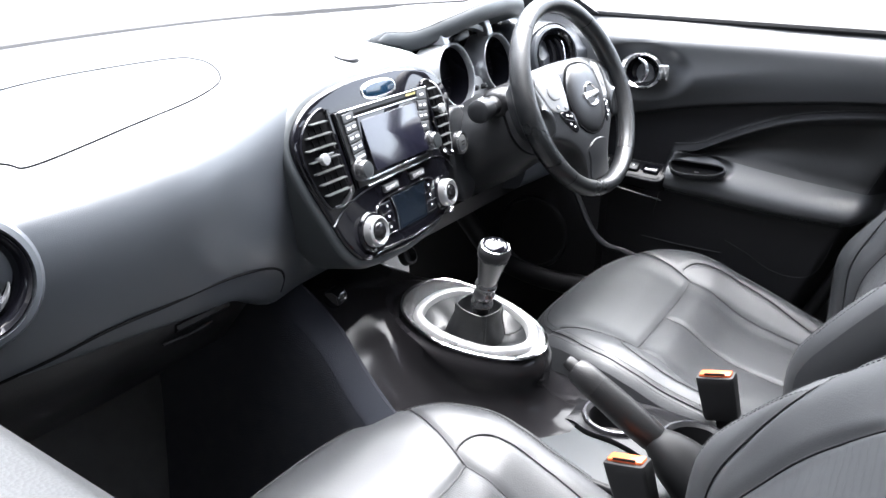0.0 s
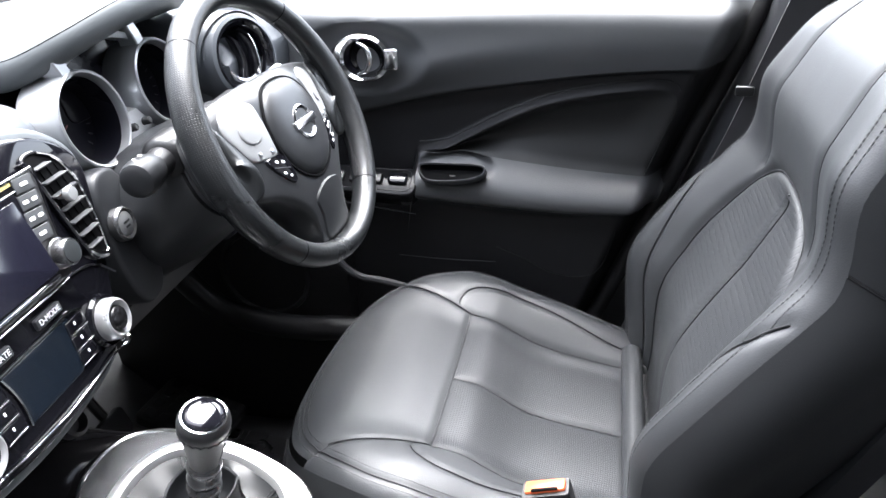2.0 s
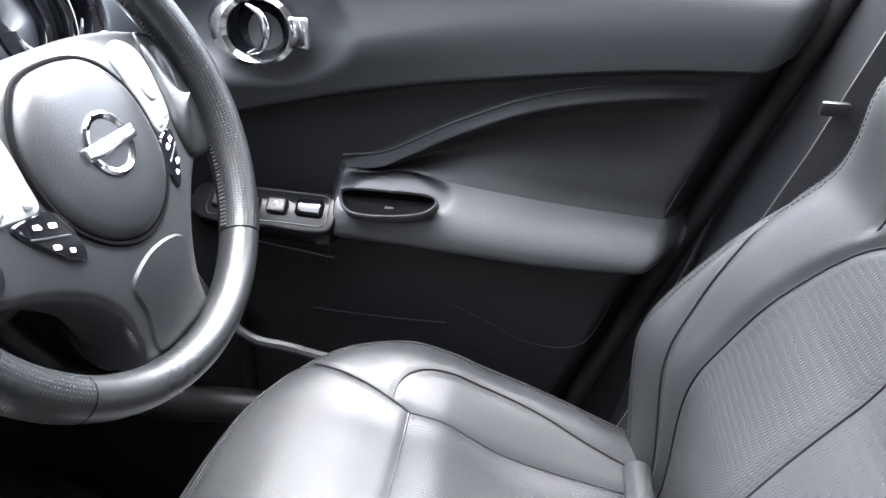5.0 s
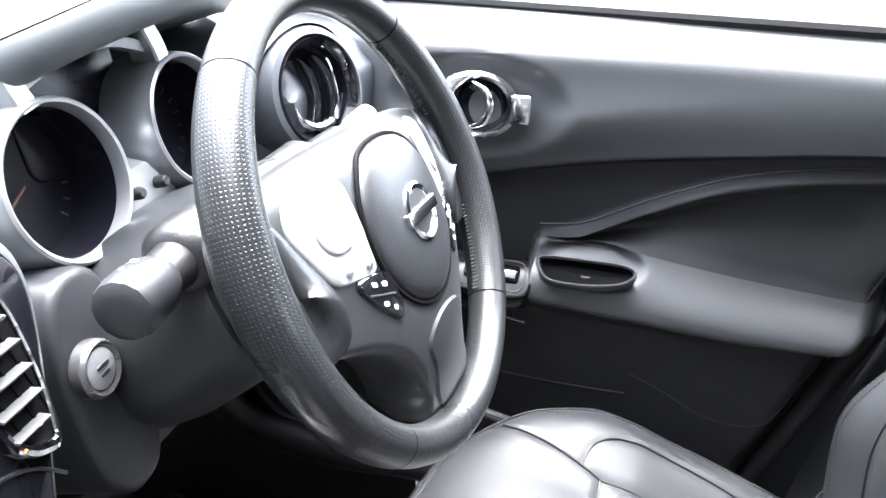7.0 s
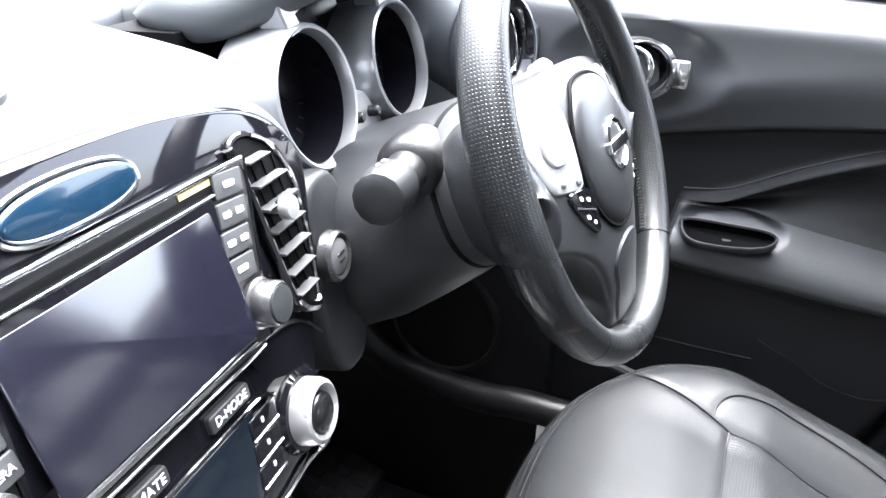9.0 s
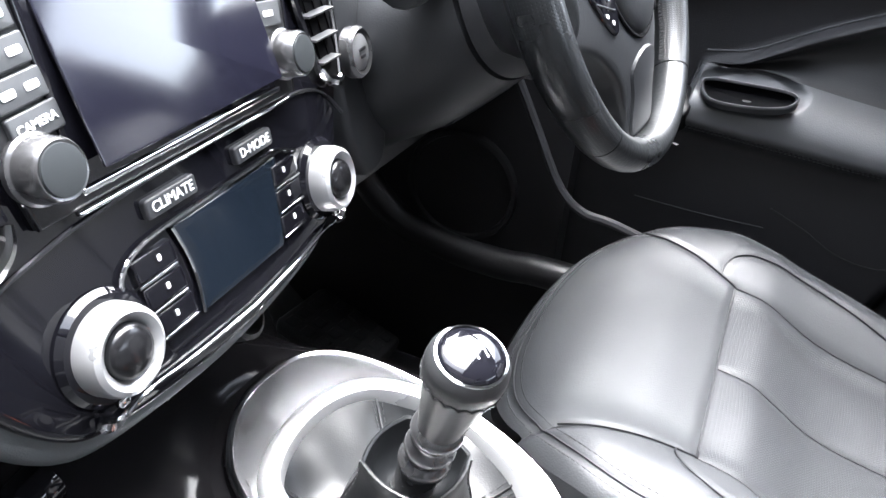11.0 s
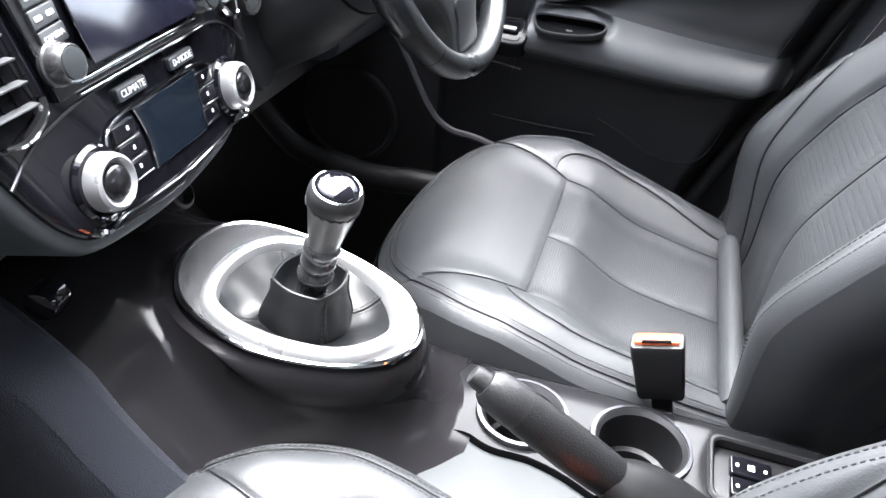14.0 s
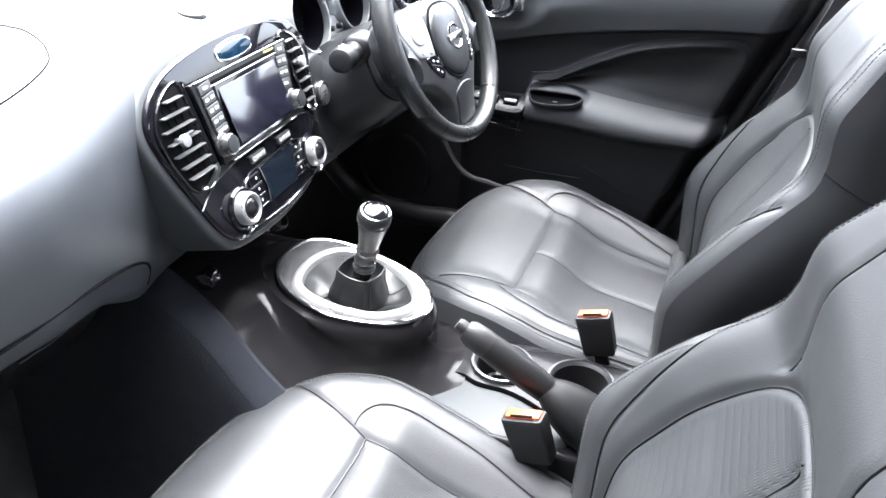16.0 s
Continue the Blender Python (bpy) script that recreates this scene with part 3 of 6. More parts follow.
part("welt", tube(welt, 0.0007, 6), M_DARK, hd_, "dark stitched welt along the hood edge")

cluster = thing("instrument_cluster", pose(0, 0, 0), "twin-dial instrument cluster in silver plastic surrounds behind the wheel", "instrument cluster")
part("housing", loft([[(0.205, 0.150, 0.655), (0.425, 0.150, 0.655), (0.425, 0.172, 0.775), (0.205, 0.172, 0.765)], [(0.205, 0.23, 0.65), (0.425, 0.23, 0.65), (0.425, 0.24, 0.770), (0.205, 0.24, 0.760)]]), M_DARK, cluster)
GAX, GAY = (1, 0.0, 0), (0, 0.26, 0.966)
for c, r in (((0.251, 0.096, 0.723), 0.0490), ((0.388, 0.097, 0.726), 0.0485)):
    m = basis(c, GAX, GAY)
    g = part("gauge", lathe([(r * 1.12, -0.040), (r * 1.135, -0.036), (r * 1.135, -0.030), (r * 1.105, -0.014), (r * 1.065, 0.0), (r * 1.05, 0.0012), (r * 1.035, 0.0055), (r * 1.0, 0.0068), (r * 0.965, 0.006), (r * 0.940, 0.001), (r * 0.935, -0.004)], 72, cap=False), M_GAUGE, cluster, "round dial in a silver surround", m=m)
    part("bowl", lathe([(r * 0.936, -0.0035), (r * 0.90, -0.020), (r * 0.87, -0.036), (r * 0.5, -0.037), (0.0, -0.037)], 72, cap=False), M_DIAL, g, "dark glossy dial")
    for k in range(17):
        a = radians(225 - 270 * k / 16)
        bm = box(0.0012, 0.006, 0.0006, 0)
        bmesh.ops.transform(bm, matrix=Matrix.Translation((0.74 * r * math.cos(a), 0.74 * r * math.sin(a), -0.0362)) @ Matrix.Rotation(a - math.pi / 2, 4, "Z"), verts=bm.verts)
        part("dial_mark", bm, M_TRIM, g, smooth=False)
    needle = box(0.0016, r * 0.7, 0.001, 0.0004, 1, (0, r * 0.3, 0))
    bmesh.ops.transform(needle, matrix=Matrix.Translation((0, 0, -0.033)) @ Matrix.Rotation(radians(120), 4, "Z"), verts=needle.verts)
    part("needle", needle, mat("needle_red", (0.06, 0.008, 0.008), 0.4), g, "dark red needle")
# bracket below between the rings, with two small buttons
br = part("lower_bracket", loft([[(0.285, 0.093, 0.687), (0.300, 0.088, 0.668), (0.340, 0.088, 0.666), (0.354, 0.093, 0.684), (0.328, 0.096, 0.712), (0.311, 0.096, 0.712)], [(0.285, 0.13, 0.685), (0.300, 0.13, 0.66), (0.340, 0.13, 0.66), (0.354, 0.13, 0.68), (0.328, 0.13, 0.715), (0.311, 0.13, 0.715)]]), M_GAUGE, cluster, "silver bracket between the dials")
for p in ((0.306, 0.090, 0.697), (0.334, 0.091, 0.696)):
    part("reset_button", lathe([(0.0045, -0.004), (0.0045, 0.004), (0.003, 0.006), (0, 0.006)], 16), M_BLACK, br, m=basis(p, GAX, GAY))
def bar(pts, w, deep):
    """A flat bar of the given width that runs along the points, deep from front to back."""
    P = spline(pts, 20)
    secs = []
    for i, p in enumerate(P):
        t = (P[min(i + 1, 19)] - P[max(i - 1, 0)]).normalized()
        n = Vector((-t.z, 0, t.x)).normalized()
        secs.append([p + n * (w / 2 * a) + Vector((0, deep * b, 0)) for a, b in ((-1, 1), (-1, 0.08), (-0.8, 0), (0.8, 0), (1, 0.08), (1, 1))])
    return loft(secs)


for p in (((0.2445, 0.1035, 0.768), (0.242, 0.107, 0.778), (0.240, 0.111, 0.788)), ((0.3765, 0.1045, 0.771), (0.374, 0.107, 0.784), (0.371, 0.112, 0.798))):
    part("upper_strut", bar(p, 0.0150, 0.022), M_GAUGE, cluster, "silver strut from the dial to the hood")
part("hood_arch", bar([(0.246, 0.114, 0.776), (0.272, 0.117, 0.7835), (0.305, 0.119, 0.789), (0.340, 0.118, 0.790), (0.372, 0.114, 0.781)], 0.0085, 0.024), M_GAUGE, cluster, "silver arch over the trip display")
part("trip_display", slab(rounded(0.11, 0.085, 0.012), -0.006, 0.0, 0.002), M_DIAL, cluster, "dark trip display between the dials", m=basis((0.318, 0.140, 0.752), GAX, GAY))

# ---- centre stack ----
SX, SY = (1, 0.065, 0), (0, 0.225, 0.974)
SO = Vector((0.009, 0.0175, 0.6015))
STACK = basis(SO, SX, SY)


def on_face(x, y, h=0.0):
    """A place on the bowed face of the stack, h in front of it."""
    return Vector((x, y, h - 0.18 * (x + 0.0165) ** 2 - 2.0 * max(0, y - 0.12) ** 2))


HALF = [(0.0, 0.170), (0.060, 0.168), (0.118, 0.158), (0.150, 0.143), (0.168, 0.124), (0.1715, 0.106), (0.166, 0.083), (0.154, 0.051), (0.139, 0.018), (0.124, -0.014), (0.108, -0.036), (0.090, -0.047), (0.050, -0.053), (0.0, -0.056)]
FASCIA = outline([(x - 0.0165, y) for x, y in HALF + [(-x, y) for x, y in HALF[-2:0:-1]]], 120)


def face_plate(ring, h0, h1, bevel=0.003, steps=3, rings=6):
    """A plate that follows the bowed face."""
    secs = [[on_face(x, y, h0) for x, y in ring]]
    for i in range(steps + 1):
        a = math.pi / 2 * i / steps
        secs.append([on_face(x, y, h1 - bevel + bevel * math.sin(a)) for x, y in inset(ring, bevel * (1 - math.cos(a)))])
    last = inset(ring, bevel)
    cx, cy = sum(x for x, _ in last) / len(last), sum(y for _, y in last) / len(last)
    for k in range(1, rings):
        f = 1 - k / rings
        secs.append([on_face(cx + (x - cx) * f, cy + (y - cy) * f, h1) for x, y in last])
    return loft(secs)


stack = thing("centre_stack", STACK, "gloss black centre stack with vents, display and climate controls", "centre stack")
band = part("surround", face_plate(inset(FASCIA, -0.010), -0.06, 0.003, 0.007), M_HOOD, stack, "grey soft-touch band round the stack")
fascia = part("fascia", face_plate(FASCIA, -0.05, 0.009, 0.004), M_GLOSS, stack, "piano black fascia")


def put(name, bm, material, x, y, h, parent, label="", turn=0.0, smooth=True):
    p = on_face(x, y, h)
    tilt = math.atan(0.36 * (x + 0.0165))
    return part(name, bm, material, parent, label, smooth, m=Matrix.Translation(p) @ Matrix.Rotation(tilt, 4, "Y") @ Matrix.Rotation(turn, 4, "Z"))


# side vents with louvres
VENTS = {-1: ([(-0.128, 0.141), (-0.152, 0.138), (-0.171, 0.123), (-0.1785, 0.105), (-0.176, 0.083), (-0.168, 0.060), (-0.157, 0.040), (-0.146, 0.034), (-0.119, 0.046), (-0.121, 0.062), (-0.126, 0.098)],
              [(0.045, 0.119, 0.158), (0.060, 0.1215, 0.164), (0.085, 0.125, 0.172), (0.105, 0.128, 0.1745), (0.120, 0.131, 0.170), (0.132, 0.134, 0.160)], (-0.158, 0.092)),
         1: ([(0.084, 0.140), (0.101, 0.142), (0.121, 0.130), (0.132, 0.110), (0.135, 0.085), (0.134, 0.060), (0.130, 0.035), (0.108, 0.045), (0.103, 0.060), (0.096, 0.092), (0.089, 0.120)],
             [(0.045, 0.105, 0.126), (0.060, 0.102, 0.129), (0.085, 0.097, 0.1300), (0.105, 0.093, 0.127), (0.120, 0.090, 0.120), (0.134, 0.087, 0.106)], (0.104, 0.102))}
for s in (-1, 1):
    pts, ends, kn = VENTS[s]
    shape = outline(pts, 48)
    vent = part("air_vent", face_plate(shape, -0.03, 0.0105, 0.001), M_DARK, stack, "side air vent with grey louvres and a knob")
    for k in range(7):
        y = 0.1315 - 0.0136 * k
        inner, outer = lin([(q[0], q[1]) for q in ends], y), lin([(q[0], q[2]) for q in ends], y)
        n = 6
        secs = []
        for i in range(n + 1):
            x = s * (inner + (outer - inner) * i / n)
            secs.append([on_face(x, y - 0.0004, 0.0108), on_face(x, y - 0.0010, 0.0168), on_face(x, y + 0.0002, 0.0176), on_face(x, y + 0.0012, 0.0108)])
        part("louvre", loft(secs), M_LOUVRE, vent, "thin grey louvre")
    for k in range(3):
        secs = [[on_face(s * (lin([(q[0], q[1]) for q in ends], y) + 0.009 + 0.0105 * k), y, h) + Vector((dx, 0, 0)) for dx, h in ((-0.0007, 0.0085), (0.0007, 0.0085), (0.0007, 0.0114), (-0.0007, 0.0114))] for y in (0.050, 0.07, 0.10, 0.128)]
        part("fin", loft(secs), M_DARK, vent)
    put("vent_knob", lathe([(0.0030, 0.0), (0.0032, 0.008), (0.0062, 0.009), (0.0070, 0.0135), (0.0062, 0.0150), (0, 0.0156)], 24), M_SPOKE, kn[0], kn[1], 0.010, vent, "round satin vent knob")
    put("knob_stem", box(0.022, 0.003, 0.004, 0.001, 1), M_TRIM, kn[0] + 0.010, kn[1] + 0.003, 0.017, vent)
    sw = [on_face(x, y, 0.0125) for x, y in (((-0.1125, 0.051), (-0.1165, 0.043), (-0.126, 0.037), (-0.138, 0.033), (-0.150, 0.0345)) if s < 0 else ((0.106, 0.047), (0.112, 0.040), (0.120, 0.036), (0.127, 0.034), (0.131, 0.037)))]
    part("chrome_sweep", tube(spline(sw, 20), [0.0012 + 0.0026 * math.sin(math.pi * (i + 3) / 23) for i in range(20)], 8), M_CHROME, vent, "curved chrome sweep below the louvres")
    bar = [on_face(x, y, 0.0115) for x, y in (((-0.126, 0.143), (-0.1225, 0.110), (-0.118, 0.080), (-0.1135, 0.052)) if s < 0 else ((0.081, 0.141), (0.087, 0.120), (0.094, 0.090), (0.101, 0.060), (0.106, 0.045)))]
    part("vent_bar", tube(spline(bar, 20), 0.0028, 8), M_GLOSS, vent, "gloss black bar beside the louvres")
    rim = [on_face(x, y, 0.0105) for x, y in inset(shape, -0.0015)]
    part("gloss_edge", tube(rim, 0.0016, 6, True), M_GLOSS, vent)
    if s > 0:
        edge = [on_face(x, y, 0.0115) for x, y in ((0.1035, 0.1425), (0.122, 0.131), (0.1335, 0.110), (0.1365, 0.085), (0.1355, 0.060), (0.131, 0.036))]
        part("chrome_edge", tube(spline(edge, 30), 0.0013, 6), M_CHROME, vent, "thin chrome edge of the vent")

# oval button at the top of the fascia
put("oval_lens", slab(ellipse(0.034, 0.0095, 40, 2.4), 0.0, 0.003, 0.002), M_BLUE, -0.0160, 0.150, 0.009, stack, "oval blue-tinted warning lens")
part("oval_rim", tube([on_face(x, y, 0.0095) for x, y in [(ex - 0.0160, ey + 0.150) for ex, ey in ellipse(0.0355, 0.0108, 40, 2.4)]], 0.0012, 6, True), M_CHROME, stack)

# head unit
HU = [(-0.1020, 0.0465), (0.1020, 0.0465), (0.0870, -0.0465), (-0.0870, -0.0465)]
hu_ring = [(x0 + (x1 - x0) * q / 8, y0 + (y1 - y0) * q / 8) for (x0, y0), (x1, y1) in zip(HU, HU[1:] + HU[:1]) for q in range(8)][::-1]
unit = put("head_unit", slab(hu_ring, -0.02, 0.010, 0.002), M_BLACK, -0.0145, 0.0895, 0.002, stack, "black touchscreen head unit with side buttons")
part("screen_bezel", slab(rounded(0.136, 0.078, 0.003), 0.0, 0.0016, 0.0008), M_GLOSS, unit, "gloss black display bezel", m=pose(0.0015, -0.003, 0.0100))
part("screen", slab(rounded(0.124, 0.064, 0.0015), 0.0, 0.0010, 0.0004), M_SCREEN, unit, "glossy grey display, switched off", m=pose(0.0015, -0.001, 0.0156, -8, 0, 0))
part("slot", slab(rounded(0.150, 0.0035, 0.001), 0.0, 0.0008, 0.0003), M_DARK, unit, m=pose(0.0, 0.0395, 0.0102))
part("slot_lip", slab(rounded(0.154, 0.0014, 0.0005), 0.0, 0.0020, 0.0006), M_SATIN, unit, m=pose(0.0, 0.0365, 0.0102))
part("card_label", slab(rounded(0.024, 0.003, 0.0005), 0.0, 0.0006, 0.0002), M_AMBER, unit, "small amber label", m=pose(0.060, 0.0430, 0.0102))
part("top_edge", slab(rounded(0.196, 0.0022, 0.0008), 0.0, 0.0035, 0.0008), M_CHROME, unit, "thin bright edge strip", m=pose(0.0, 0.0468, 0.0092))
part("bottom_edge", slab(rounded(0.138, 0.0030, 0.001), 0.0, 0.003, 0.001), M_CHROME, unit, "bright edge strip below the display", m=pose(0.0020, -0.0400, 0.0102))
part("lower_edge", slab(rounded(0.150, 0.0018, 0.0006), 0.0, 0.003, 0.0008), M_CHROME, unit, "thin bright edge strip", m=pose(0.004, -0.0475, 0.0092))
for s in (-1, 1):
    part("side_edge", tube([(s * 0.1025, 0.046, 0.0095), (s * 0.0875, -0.046, 0.0095)], 0.0010, 6), M_GLOSS, unit, "gloss edge of the head unit")
BTN = {-1: ("", "", "", "", "CAMERA"), 1: ("", "", "", "")}
for s in (-1, 1):
    n = 5 if s < 0 else 4
    pitch = 0.0122 if s < 0 else 0.0138
    for k in range(n):
        by = 0.0385 - pitch * k
        bx = s * (0.0822 + 0.155 * (by - 0.0385))
        bw = part("button", slab(rounded(0.0225, pitch - 0.0014, 0.0012), 0.0, 0.0022, 0.0007), M_KEYS, unit, "dark grey button with white print", m=pose(bx, by, 0.0102, 0, 0, s * -5))
        word = BTN[s][k]
        if word:
            text("lettering", word, 0.0046, M_WHITE, bw, pose(0, 0, 0.0024))
        else:
            for dx in ((-0.0052, 0.0052) if (k if s < 0 else k in (1, 2)) else (0.0,)):
                part("mark", slab(rounded(0.0062 if dx else 0.0085, 0.0030, 0.0009), 0.0, 0.0004, 0.0001), M_WHITE, bw, "white printed mark", m=pose(dx, 0, 0.0022))
    kb = part("knob", lathe([(0.0130, 0.0), (0.0134, 0.003), (0.0122, 0.004), (0.0117, 0.013), (0.0106, 0.0148), (0.0090, 0.0143), (0, 0.0141)], 40), M_STICK, unit, "round satin-rimmed rotary knob", m=pose(s * 0.0815, -0.0250, 0.0102))
    part("knob_face", lathe([(0.0096, 0.0), (0.0094, 0.0012), (0.006, 0.0017), (0, 0.0018)], 32), M_TRAY, kb, m=pose(0, 0, 0.0141))
text("lettering", "VOL", 0.0040, M_WHITE, unit, pose(-0.069, -0.0325, 0.0125))

# badges
for x, word in ((-0.0365, "CLIMATE"), (0.0275, "D-MODE")):
    b = put("mode_button", slab(rounded(0.033, 0.0092, 0.002), 0.0, 0.0034, 0.0012), M_TRIM, x, 0.0285, 0.009, stack, "grey mode button with white lettering")
    text("lettering", word, 0.0068, M_WHITE, b, pose(0, 0, 0.0036))

# climate controls
cl = [(-0.041, 0.0155), (0.044, 0.0160), (0.0335, -0.0310), (-0.0375, -0.0300)]
scr = []
for (x0, y0), (x1, y1) in zip(cl, cl[1:] + cl[:1]):
    for i in range(8):
        f = i / 8
        bow = 0.0035 * math.sin(math.pi * f) if abs(x0 - x1) < 0.02 else 0.0
        scr.append((x0 + (x1 - x0) * f + (bow if x0 > 0 else bow), y0 + (y1 - y0) * f))
part("climate_display", face_plate(scr, 0.0, 0.0105, 0.0006), M_SCREENB, stack, "dark blue climate display, switched off")
edge = [on_face(x, y, 0.0108) for x, y in [scr[24 + q] for q in range(8)] + [scr[0]]]
part("display_edge", tube(edge, 0.0009, 6), M_CHROME, stack, "chrome edge beside the climate display")
for s in (-1, 1):
    c0 = -0.003
    for k in range(3):
        x0, x1 = c0 + s * (0.0415 - 0.0012 * k), c0 + s * (0.0655 - 0.001 * k * k)
        y = 0.0065 - 0.0138 * k
        ring = [(x0, y + 0.0055), (x1, y + 0.0055), (x1, y - 0.0055), (x0 - s * 0.001, y - 0.0055)]
        bt = part("climate_button", face_plate(ring if s > 0 else ring[::-1], 0.0, 0.0112, 0.0008), M_GLOSS, stack, "gloss black climate button")
        part("mark", slab(rounded(0.002, 0.003, 0.0005), 0.0, 0.0004, 0.0001), M_WHITE, bt, m=Matrix.Translation(on_face(c0 + s * 0.051, y + 0.001, 0.0115)))
        part("divider", tube([on_face(x0, y - 0.0068, 0.0108), on_face(x1, y - 0.0068, 0.0108)], 0.0008, 6), M_CHROME, stack, "thin chrome divider")
    dial = put("climate_dial", lathe([(0.0250, 0.0), (0.0248, 0.003), (0.0225, 0.0055), (0.0205, 0.0055)], 48), M_GLOSS, c0 + s * 0.089, -0.0135, 0.007, stack, "rotary climate dial with a silver bezel")
    part("bezel", lathe([(0.0195, 0.004), (0.0193, 0.012), (0.0182, 0.0160), (0.0160, 0.0175), (0.0125, 0.0150), (0.0112, 0.0125), (0.0108, 0.010)], 48, cap=False), M_DIALS, dial, "satin silver dial ring")
    part("cap", lathe([(0.0118, 0.008), (0.0118, 0.0148), (0.0108, 0.0172), (0.0080, 0.0188), (0.0040, 0.0196), (0, 0.0198)], 40), M_CAP, dial, "gloss black dial cap")
    part("pointer", slab(rounded(0.006, 0.004, 0.0015), 0.0, 0.003, 0.001), M_CHROME, dial, m=pose(0.004 * s, -0.0235, 0.004))
    low = [on_face(c0 + s * x, y, 0.011) for x, y in ((0.106, -0.040), (0.098, -0.0445), (0.078, -0.0425), (0.050, -0.0450), (0.0, -0.0475))]
    part("chrome_foot", tube(spline(low, 18), [0.0014, 0.0024, 0.0030, 0.0028, 0.0022, 0.0016] + [0.0010] * 12, 6), M_CHROME, stack)
arc = [on_face(x, y, 0.0108) for x, y in ((-0.0770, 0.004), (-0.0745, 0.0095), (-0.068, 0.0140), (-0.058, 0.0168), (-0.042, 0.0180), (0.0, 0.0185), (0.045, 0.0180), (0.056, 0.0160), (0.064, 0.0125))]
part("chrome_arc", tube(spline(arc, 50), 0.0011, 6), M_CHROME, stack, "chrome arc over the climate display")
swage = [on_face(x, y, 0.0095) for x, y in ((-0.155, 0.012), (-0.131, 0.027), (-0.106, 0.0335), (-0.080, 0.0375), (-0.02, 0.0410), (0.03, 0.0420), (0.085, 0.0395), (0.110, 0.031), (0.128, 0.014))]
part("swage_line", tube(spline(swage, 40), 0.0011, 6), M_PLATE, stack, "bright-edged joint across the fascia")

# start button on the panel beside the stack
start = thing("start_button", basis((0.1960, 0.0485, 0.6355), (0.97, 0.10, 0), (0, 0.2, 0.98)), "round silver engine start button beside the stack", "button")
part("panel", slab(ellipse(0.034, 0.075, 48, 2.6), -0.09, 0.0, 0.006), M_COLUMN, start, "dark panel carrying the button", m=pose(0.016, -0.020, -0.006))
part("ring", lathe([(0.0175, -0.004), (0.0175, 0.003), (0.0155, 0.0055), (0.0130, 0.004), (0.0125, 0.0)], 40, cap=False), M_STICK, start)
part("button", lathe([(0.0125, -0.002), (0.0122, 0.004), (0.010, 0.0052), (0, 0.0054)], 40), M_GAUGE, start)
part("mark", slab(rounded(0.011, 0.0022, 0.0008), 0.0, 0.0004, 0.0001), M_PLATE, start, m=pose(0, 0.002, 0.0054))
part("mark", slab(rounded(0.008, 0.0022, 0.0008), 0.0, 0.0004, 0.0001), M_PLATE, start, m=pose(0, -0.003, 0.0054))

# ---- steering wheel ----
WC = (0.3155, -0.0850, 0.7035)
WHEEL = basis(WC, (1, -0.066, 0), (0, 0.418, 0.908))
RR, RT = 0.1430, 0.0132
wheel = thing("steering_wheel", WHEEL, "black leather three-spoke steering wheel with silver emblem", "steering wheel")


def arc_pts(a0, a1, n, r=RR):
    return [(r * math.sin(radians(a0 + (a1 - a0) * i / n)), r * math.cos(radians(a0 + (a1 - a0) * i / n)), 0) for i in range(n + 1)]


def rim(a0, a1, n, thick):
    P = arc_pts(a0, a1, n)
    secs = []
    for i, p in enumerate(P):
        a = radians(a0 + (a1 - a0) * i / n)
        out = Vector((math.sin(a), math.cos(a), 0))
        g = abs(math.sin(a)) ** 6
        tt = thick * (1 + 0.12 * g)
        secs.append([Vector(p) + out * tt * math.cos(t) * 0.95 + Vector((0, 0, 1)) * tt * 1.12 * math.sin(t) for t in [2 * math.pi * k / 20 for k in range(20)]])
    return loft(secs)


# smooth leather at the top and bottom, perforated leather on the sides
part("rim_top", rim(-40, 40, 30, RT), M_WHEEL, wheel, "smooth leather rim section")
part("rim_bottom", rim(139, 221, 30, RT), M_WHEEL, wheel, "smooth shiny leather rim section")
part("rim_side", rim(40.6, 138.4, 40, RT * 1.02), M_WHEELP, wheel, "perforated leather rim section")
part("rim_side", rim(221.6, 319.4, 40, RT * 1.02), M_WHEELP, wheel, "perforated leather rim section")
for a in (40.3, 138.7, 221.3, 319.7):
    part("rim_seam", rim(a - 0.35, a + 0.35, 2, RT * 0.985), M_DARK, wheel)
# stitching along the inner side of the rim
st = bmesh.new()
for i in range(150):
    a = radians(42 + 95 * (i % 75) / 74 + (0 if i < 75 else 180))
    c = Vector((math.sin(a), math.cos(a), 0)) * (RR - RT * 0.95) + Vector((0, 0, -0.002))
    b = box(0.0014, 0.0075, 0.0014, 0)
    bmesh.ops.transform(b, matrix=Matrix.Translation(c) @ Matrix.Rotation(-a + 0.5, 4, "Z") @ Matrix.Rotation(radians(60), 4, "X"), verts=b.verts)
    me_tmp = bpy.data.meshes.new("tmp")
    b.to_mesh(me_tmp)
    st.from_mesh(me_tmp)
    bpy.data.meshes.remove(me_tmp)
    b.free()
part("stitching", st, M_STITCH, wheel, "grey thread stitching round the rim", smooth=False)["kind"] = "stuff"

# hub, side spokes and lower spoke in one crowned moulding
HUBR = [(0.0, 0.0575), (0.045, 0.057), (0.085, 0.054), (0.108, 0.050), (0.124, 0.042), (0.132, 0.012), (0.128, -0.022), (0.116, -0.042), (0.098, -0.048), (0.075, -0.058), (0.054, -0.074), (0.040, -0.095), (0.035, -0.116), (0.034, -0.132), (0.0, -0.136)]
hubo = outline(HUBR + [(-x, y) for x, y in HUBR[-2:0:-1]], 140)


